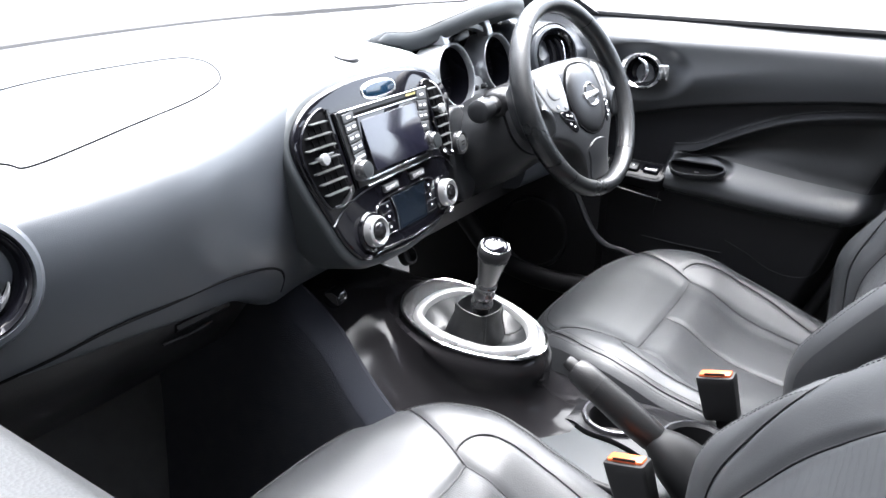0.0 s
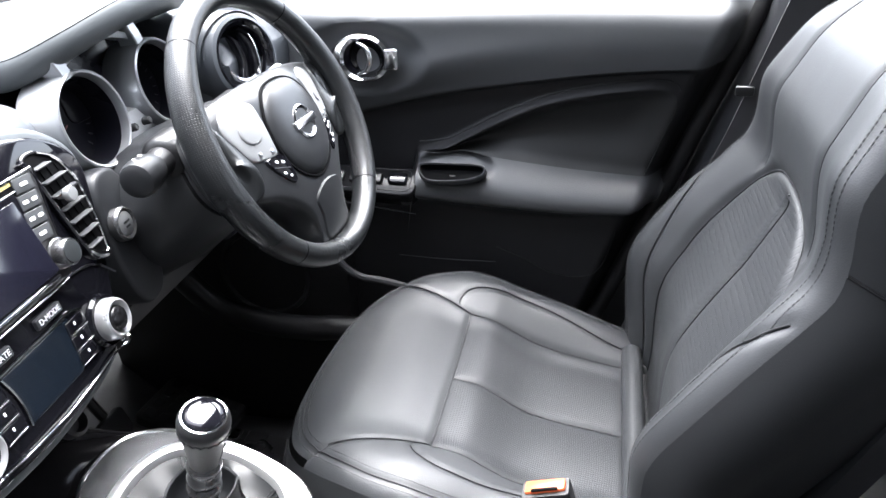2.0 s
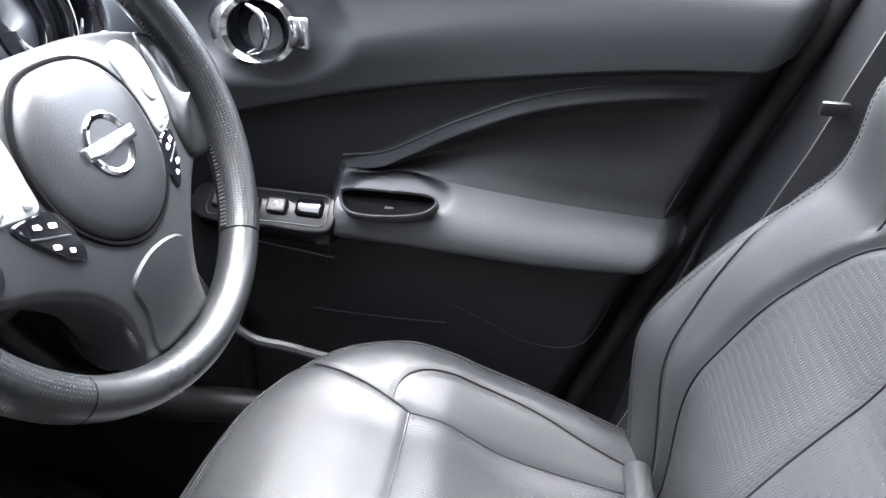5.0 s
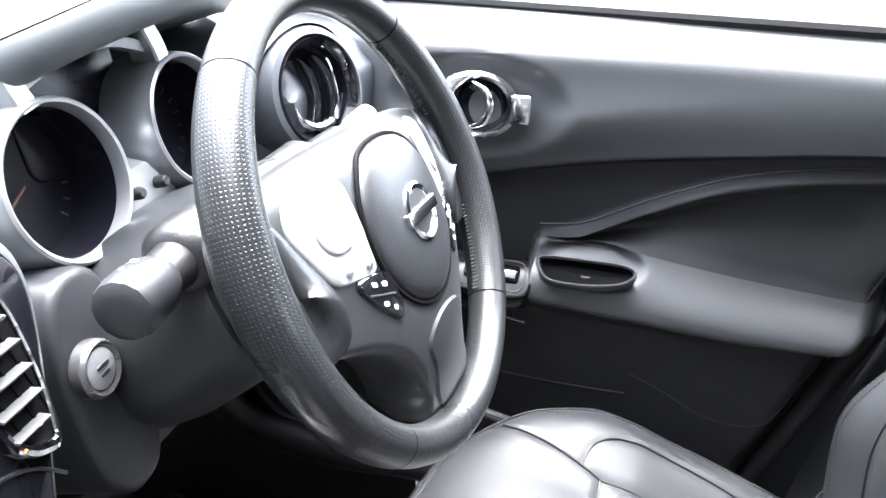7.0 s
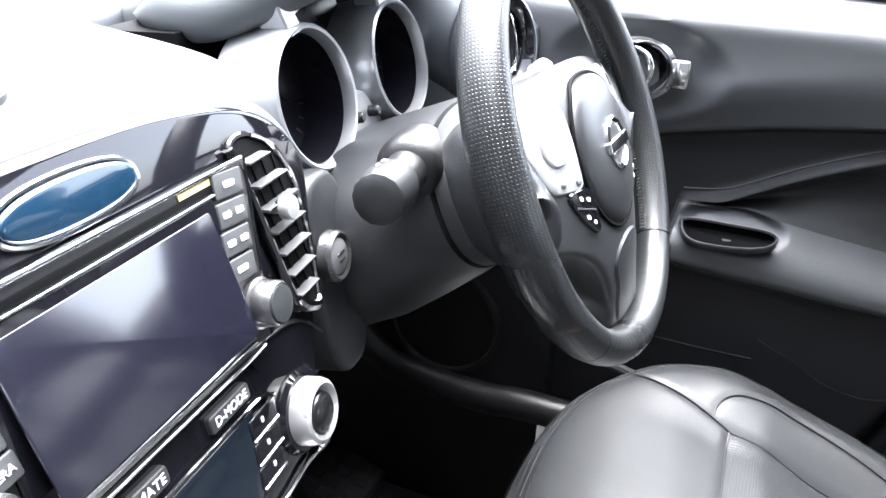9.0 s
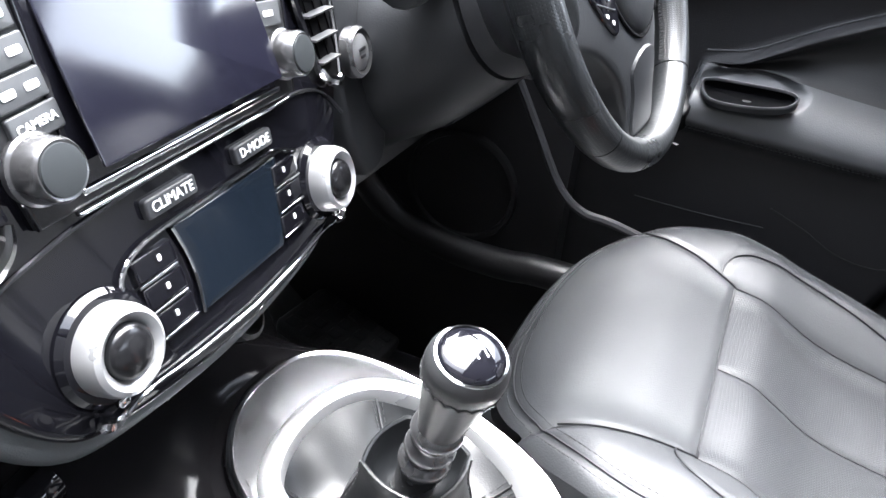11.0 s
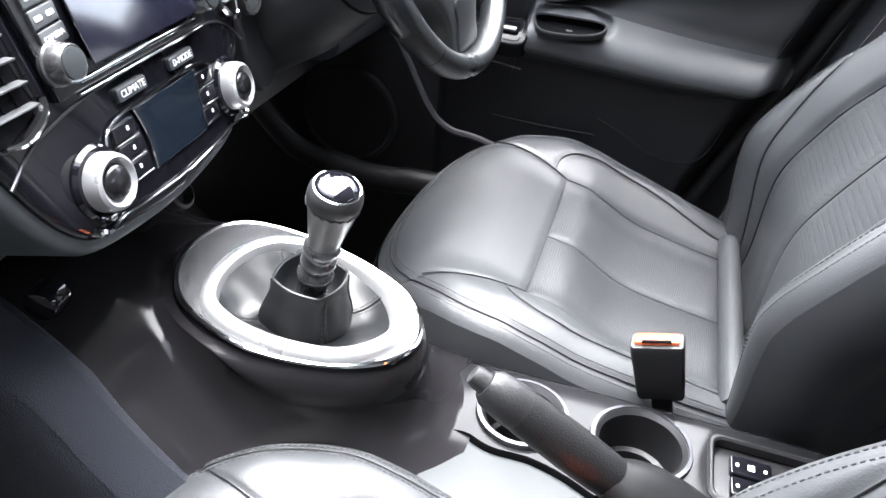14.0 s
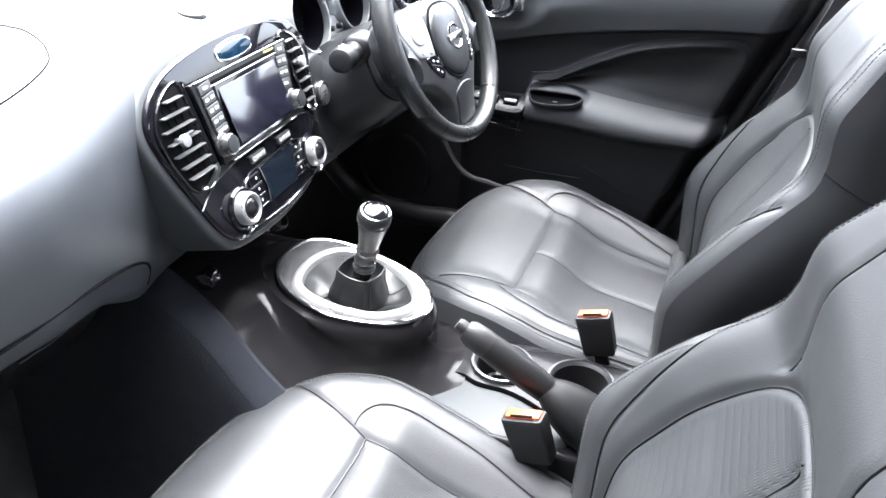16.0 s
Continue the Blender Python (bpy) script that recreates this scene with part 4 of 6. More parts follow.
def hub_h(x, y):
    """Height of the crowned hub over the plane of the rim."""
    r = math.hypot(x, y if y > 0 else 0.80 * y)
    return 0.0125 - 0.0205 * smoothstep(0.045, 0.128, r) - 0.006 * smoothstep(0.036, 0.058, y)


secs = [[(x * 0.86, y * 0.86, -0.050) for x, y in hubo], [(x * 0.97, y * 0.97, -0.034) for x, y in hubo], [(x, y, hub_h(x, y) - 0.012) for x, y in hubo]]
for f, d in ((0.998, 0.006), (0.985, 0.0022), (0.965, 0.0004), (0.93, 0), (0.87, 0), (0.8, 0), (0.72, 0), (0.62, 0), (0.5, 0), (0.35, 0), (0.18, 0), (0.02, 0)):
    secs.append([(x * f, y * f, hub_h(x * f, y * f) - d) for x, y in hubo])
part("hub", loft(secs), M_HUB, wheel, "grained black plastic hub with side spokes")


def hub_plate(ring, lift, bevel=0.0012, rings=6):
    """A plate that lies on the crowned hub, standing proud of it by lift."""
    last = inset(ring, bevel)
    cx, cy = sum(x for x, _ in last) / len(last), sum(y for _, y in last) / len(last)
    secs = [[(x, y, hub_h(x, y) - 0.006) for x, y in ring], [(x, y, hub_h(x, y) + lift - bevel) for x, y in ring]]
    for k in range(rings):
        f = 1 - k / rings
        secs.append([(cx + (x - cx) * f, cy + (y - cy) * f, hub_h(cx + (x - cx) * f, cy + (y - cy) * f) + lift) for x, y in last])
    return loft(secs)


pad = outline([(0.0, 0.047), (0.028, 0.042), (0.046, 0.022), (0.051, -0.004), (0.045, -0.032), (0.026, -0.052), (0.0, -0.060), (-0.026, -0.052), (-0.045, -0.032), (-0.051, -0.004), (-0.046, 0.022), (-0.028, 0.042)], 64)
part("pad_joint", tube([(x, y, hub_h(x, y) + 0.0006) for x, y in inset(pad, -0.0012)], 0.0016, 6, True), M_DARK, wheel, "dark joint round the horn pad")
secs = [[(x, y, 0.0) for x, y in pad]]
for f, h in ((1.0, 0.0100), (0.985, 0.0135), (0.95, 0.0160), (0.85, 0.0188), (0.6, 0.0218), (0.3, 0.0232), (0.02, 0.0236)):
    secs.append([(x * f, y * f, h) for x, y in pad])
horn = part("horn_pad", loft(secs), M_HUB, wheel, "black plastic horn pad")
# round emblem: a ring with a cross bar, drawn as plain shapes
part("emblem_ring", lathe([(0.0190, -0.002), (0.0190, 0.0016), (0.0172, 0.0028), (0.0145, 0.0016), (0.0140, -0.002)], 40, cap=False), M_CHROME, horn, "chrome emblem ring", m=pose(0, -0.004, 0.0222))
part("emblem_bar", slab(rounded(0.044, 0.0085, 0.0015), 0.0, 0.0034, 0.001), M_CHROME, horn, "chrome emblem bar", m=pose(0, -0.004, 0.0222))
for k in range(4):
    part("airbag_mark", box(0.011 - 0.002 * (k % 2), 0.0010, 0.0006, 0, at=(0, -0.038 - 0.0030 * k, 0.0190 - 0.0009 * k)), M_DARK, horn, "small embossed bars", smooth=False)
for s in (-1, 1):
    # silver switch panel with two raised dots, key block and leather thumb rest
    sat = outline([(s * 0.055, 0.040), (s * 0.080, 0.046), (s * 0.094, 0.040), (s * 0.100, 0.026), (s * 0.095, 0.008), (s * 0.087, -0.010), (s * 0.072, -0.0155), (s * 0.057, -0.016), (s * 0.0545, 0.0), (s * 0.053, 0.022)], 56)
    silver = part("switch_panel", hub_plate(sat if s > 0 else sat[::-1], 0.0016), M_SPOKE, wheel, "silver switch panel on the spoke")
    for px, py in ((0.0765, -0.008), (0.062, -0.011)):
        part("switch_dot", lathe([(0.0026, -0.001), (0.0024, 0.0010), (0, 0.0016)], 16), M_SATIN, silver, m=pose(s * px, py, hub_h(px, py) + 0.0016))
    part("switch_rocker", hub_plate(outline([(s * 0.068, 0.024), (s * 0.082, 0.026), (s * 0.086, 0.014), (s * 0.080, 0.004), (s * 0.068, 0.004), (s * 0.063, 0.014)][::s], 30), 0.0030), M_SPOKE, silver)
    keys = outline([(s * 0.0740, -0.0165), (s * 0.0500, -0.0205), (s * 0.0455, -0.0455), (s * 0.0525, -0.0500), (s * 0.0685, -0.0320)][::s], 40)
    kb = part("button_block", hub_plate(keys, 0.0020), M_GLOSS, wheel, "gloss black button block")
    part("divider", tube([(s * 0.0505, -0.0345, hub_h(0.050, -0.034) + 0.0021), (s * 0.0700, -0.0265, hub_h(0.070, -0.026) + 0.0021)], 0.0007, 6), M_TRIM, kb)
    for px, py, w in ((0.0640, -0.0225, 0.005), (0.0565, -0.0255, 0.005), (0.0600, -0.0365, 0.005), (0.0535, -0.0420, 0.0035)):
        part("mark", slab(rounded(w, 0.0028, 0.0008), 0.0, 0.0005, 0.0001), M_WHITE, kb, "white printed mark", m=pose(s * px, py, hub_h(px, py) + 0.0020, 0, 0, 22 * s))
    rest = [(s * 0.106, 0.036), (s * 0.100, 0.018), (s * 0.092, -0.004), (s * 0.0865, -0.022), (s * 0.090, -0.040), (s * 0.104, -0.0465), (s * 0.122, -0.046), (s * 0.134, -0.020), (s * 0.136, 0.010), (s * 0.128, 0.036), (s * 0.116, 0.046)]
    rr = outline(rest[::s], 56)
    secs = [[(x, y, hub_h(x, y) - 0.006) for x, y in rr]]
    for f, h in ((1.0, 0.0002), (0.97, 0.0022), (0.9, 0.0036), (0.75, 0.0050), (0.5, 0.0062), (0.25, 0.0066), (0.02, 0.0067)):
        secs.append([(s * 0.114 + (x - s * 0.114) * f, -0.004 + (y + 0.004) * f, hub_h(x, y) + h) for x, y in rr])
    part("thumb_rest", loft(secs), M_WHEEL, wheel, "padded leather thumb rest")
low = outline([(-0.029, -0.080), (-0.010, -0.070), (0.014, -0.070), (0.030, -0.078), (0.0265, -0.100), (0.0265, -0.126), (0.0, -0.129), (-0.0265, -0.126), (-0.0265, -0.100)], 56)
part("lower_spoke", hub_plate(low, 0.0018, 0.0016), M_COLUMN, wheel, "smooth panel of the lower spoke")

# ---- steering column and stalks ----
column = thing("steering_column", WHEEL, "grained grey plastic steering column shroud", "steering column")
secs = []
for f, z, hw, hh, cy in ((0, -0.0815, 0.080, 0.058, -0.007), (1, -0.0820, 0.0865, 0.0625, -0.007), (2, -0.090, 0.0905, 0.0650, -0.008), (3, -0.11, 0.099, 0.068, -0.011), (4, -0.13, 0.108, 0.071, -0.014), (5, -0.16, 0.116, 0.075, -0.018), (6, -0.24, 0.118, 0.080, -0.022)):
    secs.append([(x, y + cy, z) for x, y in ellipse(hw, hh, 48, 2.35)])
part("shroud", loft(secs), M_COLUMN, column)
part("collar", loft([[(x, y - 0.007, z) for x, y in ellipse(a, b, 48, 2.35)] for a, b, z in ((0.066, 0.050, -0.030), (0.079, 0.0575, -0.036), (0.0835, 0.0605, -0.048), (0.0848, 0.0615, -0.0785), (0.080, 0.058, -0.0805), (0.076, 0.055, -0.083))]), M_TRIM, column, "rounded front collar of the column")
for s, tip in ((-1, (0.172, 0.006, 0.692)), (1, (0.499, -0.006, 0.713))):
    root = Vector((0.323 + s * 0.075, 0.016, 0.690))
    d = Vector(tip) - root
    stalk = thing("control_stalk", Matrix.Identity(4), "black control stalk with grey knurled end on the column" if s < 0 else "silver-tipped wiper stalk on the steering column", "control stalk")
    q = d.to_track_quat("Z", "Y").to_matrix().to_4x4()
    L = d.length
    mm = Matrix.Translation(root) @ q
    part("sleeve", lathe([(0.024, -0.02), (0.0235, 0.010), (0.020, 0.016), (0.0150, 0.018), (0.0125, L * 0.55)], 32), M_BLACK, stalk, m=mm)
    part("tip", lathe([(0.0120, L * 0.42), (0.0150, L * 0.50), (0.0172, L * 0.58), (0.0182, L * 0.70), (0.0180, L * 0.90), (0.0165, L * 0.965), (0.0135, L - 0.001), (0.0080, L), (0, L)] if s < 0 else [(0.0085, L * 0.4), (0.009, L * 0.8), (0.0115, L * 0.84), (0.0115, L - 0.003), (0.009, L), (0, L)], 14 if s < 0 else 16), M_COLUMN if s < 0 else M_GAUGE, stalk, "ribbed rotary end of the stalk", m=mm)
    for k in range(4):
        part("mark", box(0.0035, 0.0008, 0.003, 0, at=(-0.004 + 0.004 * (k % 2), 0.0172 if s < 0 else 0.0118, L * (0.66 + 0.07 * k))), M_WHITE, stalk, "white printed mark", smooth=False, m=mm)

# ---- centre console ----
console = thing("centre_console", pose(0, 0, 0), "dark metallic gloss centre console between the seats", "centre console")
CS = [(0.30, -0.085, 0.125, 0.470, 0.30), (0.16, -0.085, 0.125, 0.450, 0.30), (0.13, -0.085, 0.130, 0.40, 0.28), (0.06, -0.080, 0.130, 0.33, 0.25), (-0.13, -0.060, 0.130, 0.28, 0.20), (-0.215, -0.060, 0.130, 0.25, 0.18), (-0.235, -0.062, 0.135, 0.215, 0.16), (-0.45, -0.060, 0.140, 0.20, 0.14), (-0.80, -0.060, 0.140, 0.20, 0.14)]
secs = []
for i in range(60):
    y = 0.30 - 1.10 * i / 59
    xl, xr, zt, zb = (lerp_table([(-c[0], c[k]) for c in CS], -y) for k in (1, 2, 3, 4))
    cx, hw = (xl + xr) / 2, (xr - xl) / 2
    ring = [(cx + a, y, zb + (zt - zb) * max(0.0, b)) for a, b in [(hw * math.copysign(abs(math.cos(t)) ** 0.45, math.cos(t)), math.copysign(abs(math.sin(t)) ** 0.45, math.sin(t))) for t in [math.pi * k / 24 for k in range(25)]]]
    secs.append(ring + [(xl, y, 0.02), (xr, y, 0.02)][::1])
part("tunnel_cover", loft(secs), M_CONSOLE, console)
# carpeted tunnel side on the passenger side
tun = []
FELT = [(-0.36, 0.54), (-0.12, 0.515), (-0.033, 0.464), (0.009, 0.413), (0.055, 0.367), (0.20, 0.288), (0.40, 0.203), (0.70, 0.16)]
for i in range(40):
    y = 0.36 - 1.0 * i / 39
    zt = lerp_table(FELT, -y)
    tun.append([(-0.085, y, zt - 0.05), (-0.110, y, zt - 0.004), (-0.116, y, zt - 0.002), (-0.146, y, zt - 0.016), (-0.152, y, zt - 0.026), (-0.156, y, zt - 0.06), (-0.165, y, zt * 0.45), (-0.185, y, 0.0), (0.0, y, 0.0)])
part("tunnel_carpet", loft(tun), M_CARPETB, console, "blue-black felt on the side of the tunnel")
# strip in lighter felt colour imitates light on the upward-facing edge
part("lit_felt_edge", loft([[(-0.112, y, zt - 0.004), (-0.117, y, zt), (-0.145, y, zt - 0.0135), (-0.151, y, zt - 0.022), (-0.145, y, zt - 0.03), (-0.115, y, zt - 0.03)] for y in [0.10 - 0.52 * i / 30 for i in range(31)] for zt in [lerp_table(FELT, -y)]]), M_FELT_LIT, console, "top edge of the felt, lightened as the lit ledge")
part("screw_cap", lathe([(0.013, -0.01), (0.013, 0.006), (0.011, 0.009), (0, 0.010)], 28), M_GLOSS, console, "round black screw cap", m=basis((-0.100, 0.050, 0.492), (0.2, -1, 0), (0, 0, 1)))
part("socket", lathe([(0.014, 0.0), (0.014, 0.012), (0.011, 0.014), (0.009, 0.004), (0, 0.004)], 24), M_BLACK, console, "round accessory socket", m=basis((0.06, 0.055, 0.492), (1, 0, 0), (0, 0.5, 0.86)))

# deck with cup holders
deck_ring = outline([(-0.060, -0.225), (-0.02, -0.205), (0.05, -0.200), (0.115, -0.208), (0.133, -0.24), (0.136, -0.40), (0.136, -0.62), (0.12, -0.74), (0.03, -0.76), (-0.045, -0.74), (-0.060, -0.60), (-0.062, -0.40)], 90)
deck = part("deck", slab(deck_ring, 0.300, 0.337, 0.007, 4), M_DECK, console, "satin deck with two cup holders")
CUPS = (((0.076, -0.280), 0.037), ((0.079, -0.388), 0.040))


def cut(ob, cutter):
    mod = ob.modifiers.new("cut", "BOOLEAN")
    mod.operation, mod.solver, mod.object = "DIFFERENCE", "EXACT", cutter
    me = bpy.data.meshes.new_from_object(ob.evaluated_get(bpy.context.evaluated_depsgraph_get()))
    ob.modifiers.clear()
    ob.data = me
    me.shade_smooth()
    me.set_sharp_from_angle(angle=radians(38))
    bpy.data.objects.remove(cutter)


for (cx, cy), r in CUPS:
    cut(deck, part("cutter", lathe([(r, 0.28), (r, 0.36)], 48), M_DARK, m=pose(cx, cy, 0)))
tray_ring = outline([(-0.052, -0.235), (-0.015, -0.205), (0.025, -0.214), (0.036, -0.235), (0.028, -0.262), (0.028, -0.300), (0.016, -0.340), (-0.010, -0.385), (-0.046, -0.395), (-0.056, -0.32)], 60)
cut(deck, part("cutter", slab(tray_ring, 0.318, 0.36, 0.001), M_DARK))
slot_ring = outline([(-0.034, -0.345), (-0.012, -0.335), (0.010, -0.36), (0.016, -0.45), (0.012, -0.56), (-0.030, -0.56), (-0.040, -0.45)], 40)
cut(deck, part("cutter", slab(slot_ring, 0.28, 0.36, 0.001), M_DARK))
sw_ring = [(x + 0.079, y - 0.510) for x, y in rounded(0.072, 0.120, 0.010)]
cut(deck, part("cutter", slab(sw_ring, 0.325, 0.36, 0.001), M_DARK))
for (cx, cy), r in CUPS:
    cup = part("cup_holder", lathe([(r + 0.006, 0.336), (r + 0.005, 0.3405), (r + 0.001, 0.341), (r - 0.003, 0.337), (r - 0.004, 0.31), (r - 0.006, 0.298), (r - 0.011, 0.2965), (r - 0.012, 0.242), (0, 0.241)], 56, cap=False), M_BLACK, console, "round black cup holder with a stepped wall", m=pose(cx, cy, 0))
    part("rim", lathe([(r + 0.0062, 0.338), (r + 0.0052, 0.3418), (r + 0.002, 0.3422), (r + 0.001, 0.340)], 56, cap=False), M_PLATE, cup, "dark bright-edged cup holder rim")
part("tray_mat", slab(inset(tray_ring, 0.0015), 0.312, 0.3320, 0.004, 4), M_TRAY, console, "smooth grey tray mat")
swp = part("switch_panel", slab(inset(sw_ring, 0.001), 0.315, 0.3285, 0.001), M_BLACK, console, "recessed seat heater switch panel")
part("panel_frame", frame_ring([(x + 0.079, y - 0.510) for x, y in rounded(0.080, 0.128, 0.013)], [(x + 0.079, y - 0.510) for x, y in rounded(0.068, 0.116, 0.009)], 0.330, 0.3405, 0.002), M_BLACK, swp)
for k in range(2):
    b = part("seat_heater_switch", slab(rounded(0.022, 0.036, 0.003), 0.0, 0.006, 0.0015), M_GLOSS, swp, "black rocker switch with white marks", m=pose(0.091 - 0.0245 * k, -0.485, 0.3285))
    for dy in (-0.012, 0.0, 0.012):
        part("mark", slab(rounded(0.004 if dy else 0.007, 0.003 if dy else 0.006, 0.001), 0, 0.0004, 0.0001), M_WHITE, b, m=pose(0, dy, 0.006))

# ---- gear lever ----
GM = basis((0.042, -0.068, 0.432), (0.99, -0.14, 0.01), (0.14, 0.985, 0.10))
lever = thing("gear_lever", GM, "manual gear lever with leather knob in a silver surround", "gear lever")
egg = outline([(0.015, 0.110), (0.044, 0.104), (0.064, 0.082), (0.074, 0.045), (0.0765, 0.0), (0.072, -0.042), (0.060, -0.080), (0.038, -0.106), (0.008, -0.118), (-0.023, -0.109), (-0.048, -0.084), (-0.066, -0.050), (-0.076, -0.015), (-0.0755, 0.020), (-0.067, 0.057), (-0.050, 0.083), (-0.020, 0.104)], 96)
ped = []
hill = spline([GM.inverted() @ Vector(p) for p in [(0.03, 0.150, 0.470), (0.115, 0.130, 0.440), (0.150, 0.055, 0.385), (0.156, -0.06, 0.335), (0.153, -0.150, 0.325), (0.135, -0.215, 0.332), (0.07, -0.240, 0.334), (0.0, -0.240, 0.330), (-0.055, -0.232, 0.315), (-0.098, -0.185, 0.300), (-0.116, -0.07, 0.354), (-0.115, 0.02, 0.425), (-0.100, 0.11, 0.475)]], 96, True)
for d, z in ((0.020, -0.040), (0.014, 0.000), (0.012, 0.004), (0.003, 0.003), (-0.003, -0.003)):
    ped.append([(x, y, z) for x, y in inset(egg, d)])
deep = [smoothstep(0.03, -0.06, b) * max(0.0, min(1.0, -o.z / 0.045)) for (a, b), o in zip(egg, hill)]
for d, z in ((0.0065, -0.009), (0.0095, -0.016), (0.0112, -0.024), (0.0115, -0.032), (0.0110, -0.038)):
    ped.append([(x, y, -0.003 + (z + 0.003) * q) for (x, y), q in zip(inset(egg, -d), deep)])
for k in range(1, 17):
    f = k / 16
    w = 1 - (1 - f) ** 2.1
    ped.append([(a + (o.x - a) * f ** 1.2, b + (o.y - b) * f ** 1.2, -0.003 - 0.038 * q + (o.z + 0.003 + 0.038 * q) * w) for (a, b), o, q in zip(inset(egg, -0.0118), hill, deep)])
ped.append([(o.x, o.y, o.z - 0.05) for o in hill])
part("pedestal", loft(ped), M_CONSOLE, lever, "gloss dark console hill round the surround")
inn = outline([(0.0, 0.072), (0.030, 0.067), (0.053, 0.052), (0.0675, 0.025), (0.0715, -0.005), (0.067, -0.040), (0.054, -0.073), (0.030, -0.097), (0.002, -0.107), (-0.028, -0.098), (-0.053, -0.076), (-0.067, -0.044), (-0.0735, -0.010), (-0.072, 0.022), (-0.060, 0.050), (-0.034, 0.066)], 96)
innl = [min(outline([(p[0], p[1]) for p in inn[::2]], 480), key=lambda q: abs(math.atan2(q[1], q[0]) - math.atan2(y, x)) + (10 if q[0] * x + q[1] * y < 0 else 0)) for x, y in egg]
part("outer_ring", loft([[(x, y, -0.006) for x, y in inset(egg, 0.001)], [(x, y, 0.0050) for x, y in inset(egg, 0.0015)], [(x, y, 0.0058) for x, y in inset(egg, 0.006)], [(x + (u - x) * 0.6, y + (v - y) * 0.6, 0.0064) for (x, y), (u, v) in zip(egg, innl)], [(x, y, 0.0060) for x, y in inset(innl, 0.004)], [(x, y, -0.006) for x, y in inset(innl, 0.006)]], caps=False), M_CRESCENT, lever, "polished grey outer plate of the surround")
part("bright_edge", tube([(x, y, 0.0040) for x, y in inset(egg, 0.0005)], 0.0026, 8, True), M_CHROME, lever, "bright chrome edge")
part("inner_ring", loft([[(x, y, 0.006) for x, y in inn], [(x, y, 0.0110) for x, y in inset(inn, 0.0012)], [(x, y, 0.0135) for x, y in inset(inn, 0.004)], [(x, y, 0.0140) for x, y in inset(inn, 0.009)], [(x, y, 0.0125) for x, y in inset(inn, 0.0130)], [(x, y, 0.0075) for x, y in inset(inn, 0.0150)], [(x, y, 0.0) for x, y in inset(inn, 0.0160)]], caps=False), M_DIALS, lever, "satin silver inner ring")
# leather gaiter rising to a collar
gring = inset(inn, 0.0120)
gn = len(gring)
gsec = []
col = Vector((-0.006, -0.020, 0.037))
for k in range(18):
    row = []
    for i, (x, y) in enumerate(gring):
        a = math.atan2(y + 0.010, x + 0.003)
        sq = 0.0285 / max(abs(math.cos(a)), abs(math.sin(a))) ** 0.40
        tx, ty = col.x + sq * math.cos(a), col.y + sq * math.sin(a)
        f = min(1.0, k / 8)
        rise = max(0.0, (k - 8) / 9)
        g = 0.80 * f + 0.20 * smoothstep(0.0, 0.8, rise)
        fold = 0.0045 * math.sin(math.pi * f) * math.cos(4 * a + 0.6) + 0.002 * math.sin(math.pi * f) * math.sin(7 * a + 1) + 0.0012 * math.sin(math.pi * rise) * math.sin(9 * a)
        zz = 0.006 * (1 - f) - 0.008 * math.sin(math.pi / 2 * f) + (col.z + 0.008) * rise ** 0.92 + fold
        row.append((x + (tx - x) * g, y + (ty - y) * g, zz))
    gsec.append(row)
for f, dz in ((0.985, 0.0016), (0.95, 0.0020), (0.91, 0.0012), (0.88, -0.003), (0.84, -0.014), (0.60, -0.024), (0.42, -0.026)):
    gsec.append([(col.x + (x - col.x) * f, col.y + (y - col.y) * f, z + dz) for x, y, z in gsec[17]])
gaiter = part("gaiter", loft(gsec, caps=False), M_BOOT, lever, "folded black leather gaiter with stitched corners")
for k in range(4):
    i = int(gn * (0.125 + 0.25 * k))
    part("corner_seam", tube([Vector(gsec[j][i]) + Vector((0, 0, 0.0008)) for j in range(0, 18)], 0.0009, 6), M_PIPE, gaiter)
    for e in (-1, 1):
        part("stitching", stitches([[Vector(gsec[j][(i + e) % gn]) + Vector((0, 0, 0.0006)) for j in range(0, 18)]]), M_THREAD, gaiter, smooth=False)["kind"] = "stuff"
TOPK = GM.inverted() @ Vector((0.013, -0.122, 0.569))
base = Vector((col.x, col.y, 0.012))
ax = (TOPK - base)
LQ = Matrix.Translation(base) @ ax.to_track_quat("Z", "Y").to_matrix().to_4x4()
LL = ax.length
k0 = LL * 0.53
hk = LL - k0
part("stick", lathe([(0.0125, -0.012), (0.0125, k0 - 0.040), (0.0150, k0 - 0.038), (0.0152, k0 - 0.035), (0.0132, k0 - 0.032), (0.0115, k0 - 0.030), (0.0118, k0 - 0.027), (0.0138, k0 - 0.0245), (0.0146, k0 - 0.021), (0.0138, k0 - 0.0175), (0.0116, k0 - 0.015), (0.0112, k0 - 0.0125), (0.0120, k0 - 0.010), (0.0142, k0 - 0.0080), (0.0150, k0 - 0.0045), (0.0142, k0 - 0.0010), (0.0120, k0 + 0.001)], 40), M_STICK, lever, "ribbed dark metal stick with collars", m=LQ)
kp = [(0.0110, k0), (0.0124, k0 + 0.001), (0.0131, k0 + hk * 0.10), (0.0156, k0 + hk * 0.35), (0.0180, k0 + hk * 0.58), (0.0206, k0 + hk * 0.76), (0.0212, k0 + hk * 0.85), (0.0205, k0 + hk * 0.93), (0.0180, k0 + hk * 0.985)]
knob = part("knob", lathe(kp, 48), M_KNOB, lever, "black leather gear knob with stitched seam", m=LQ)
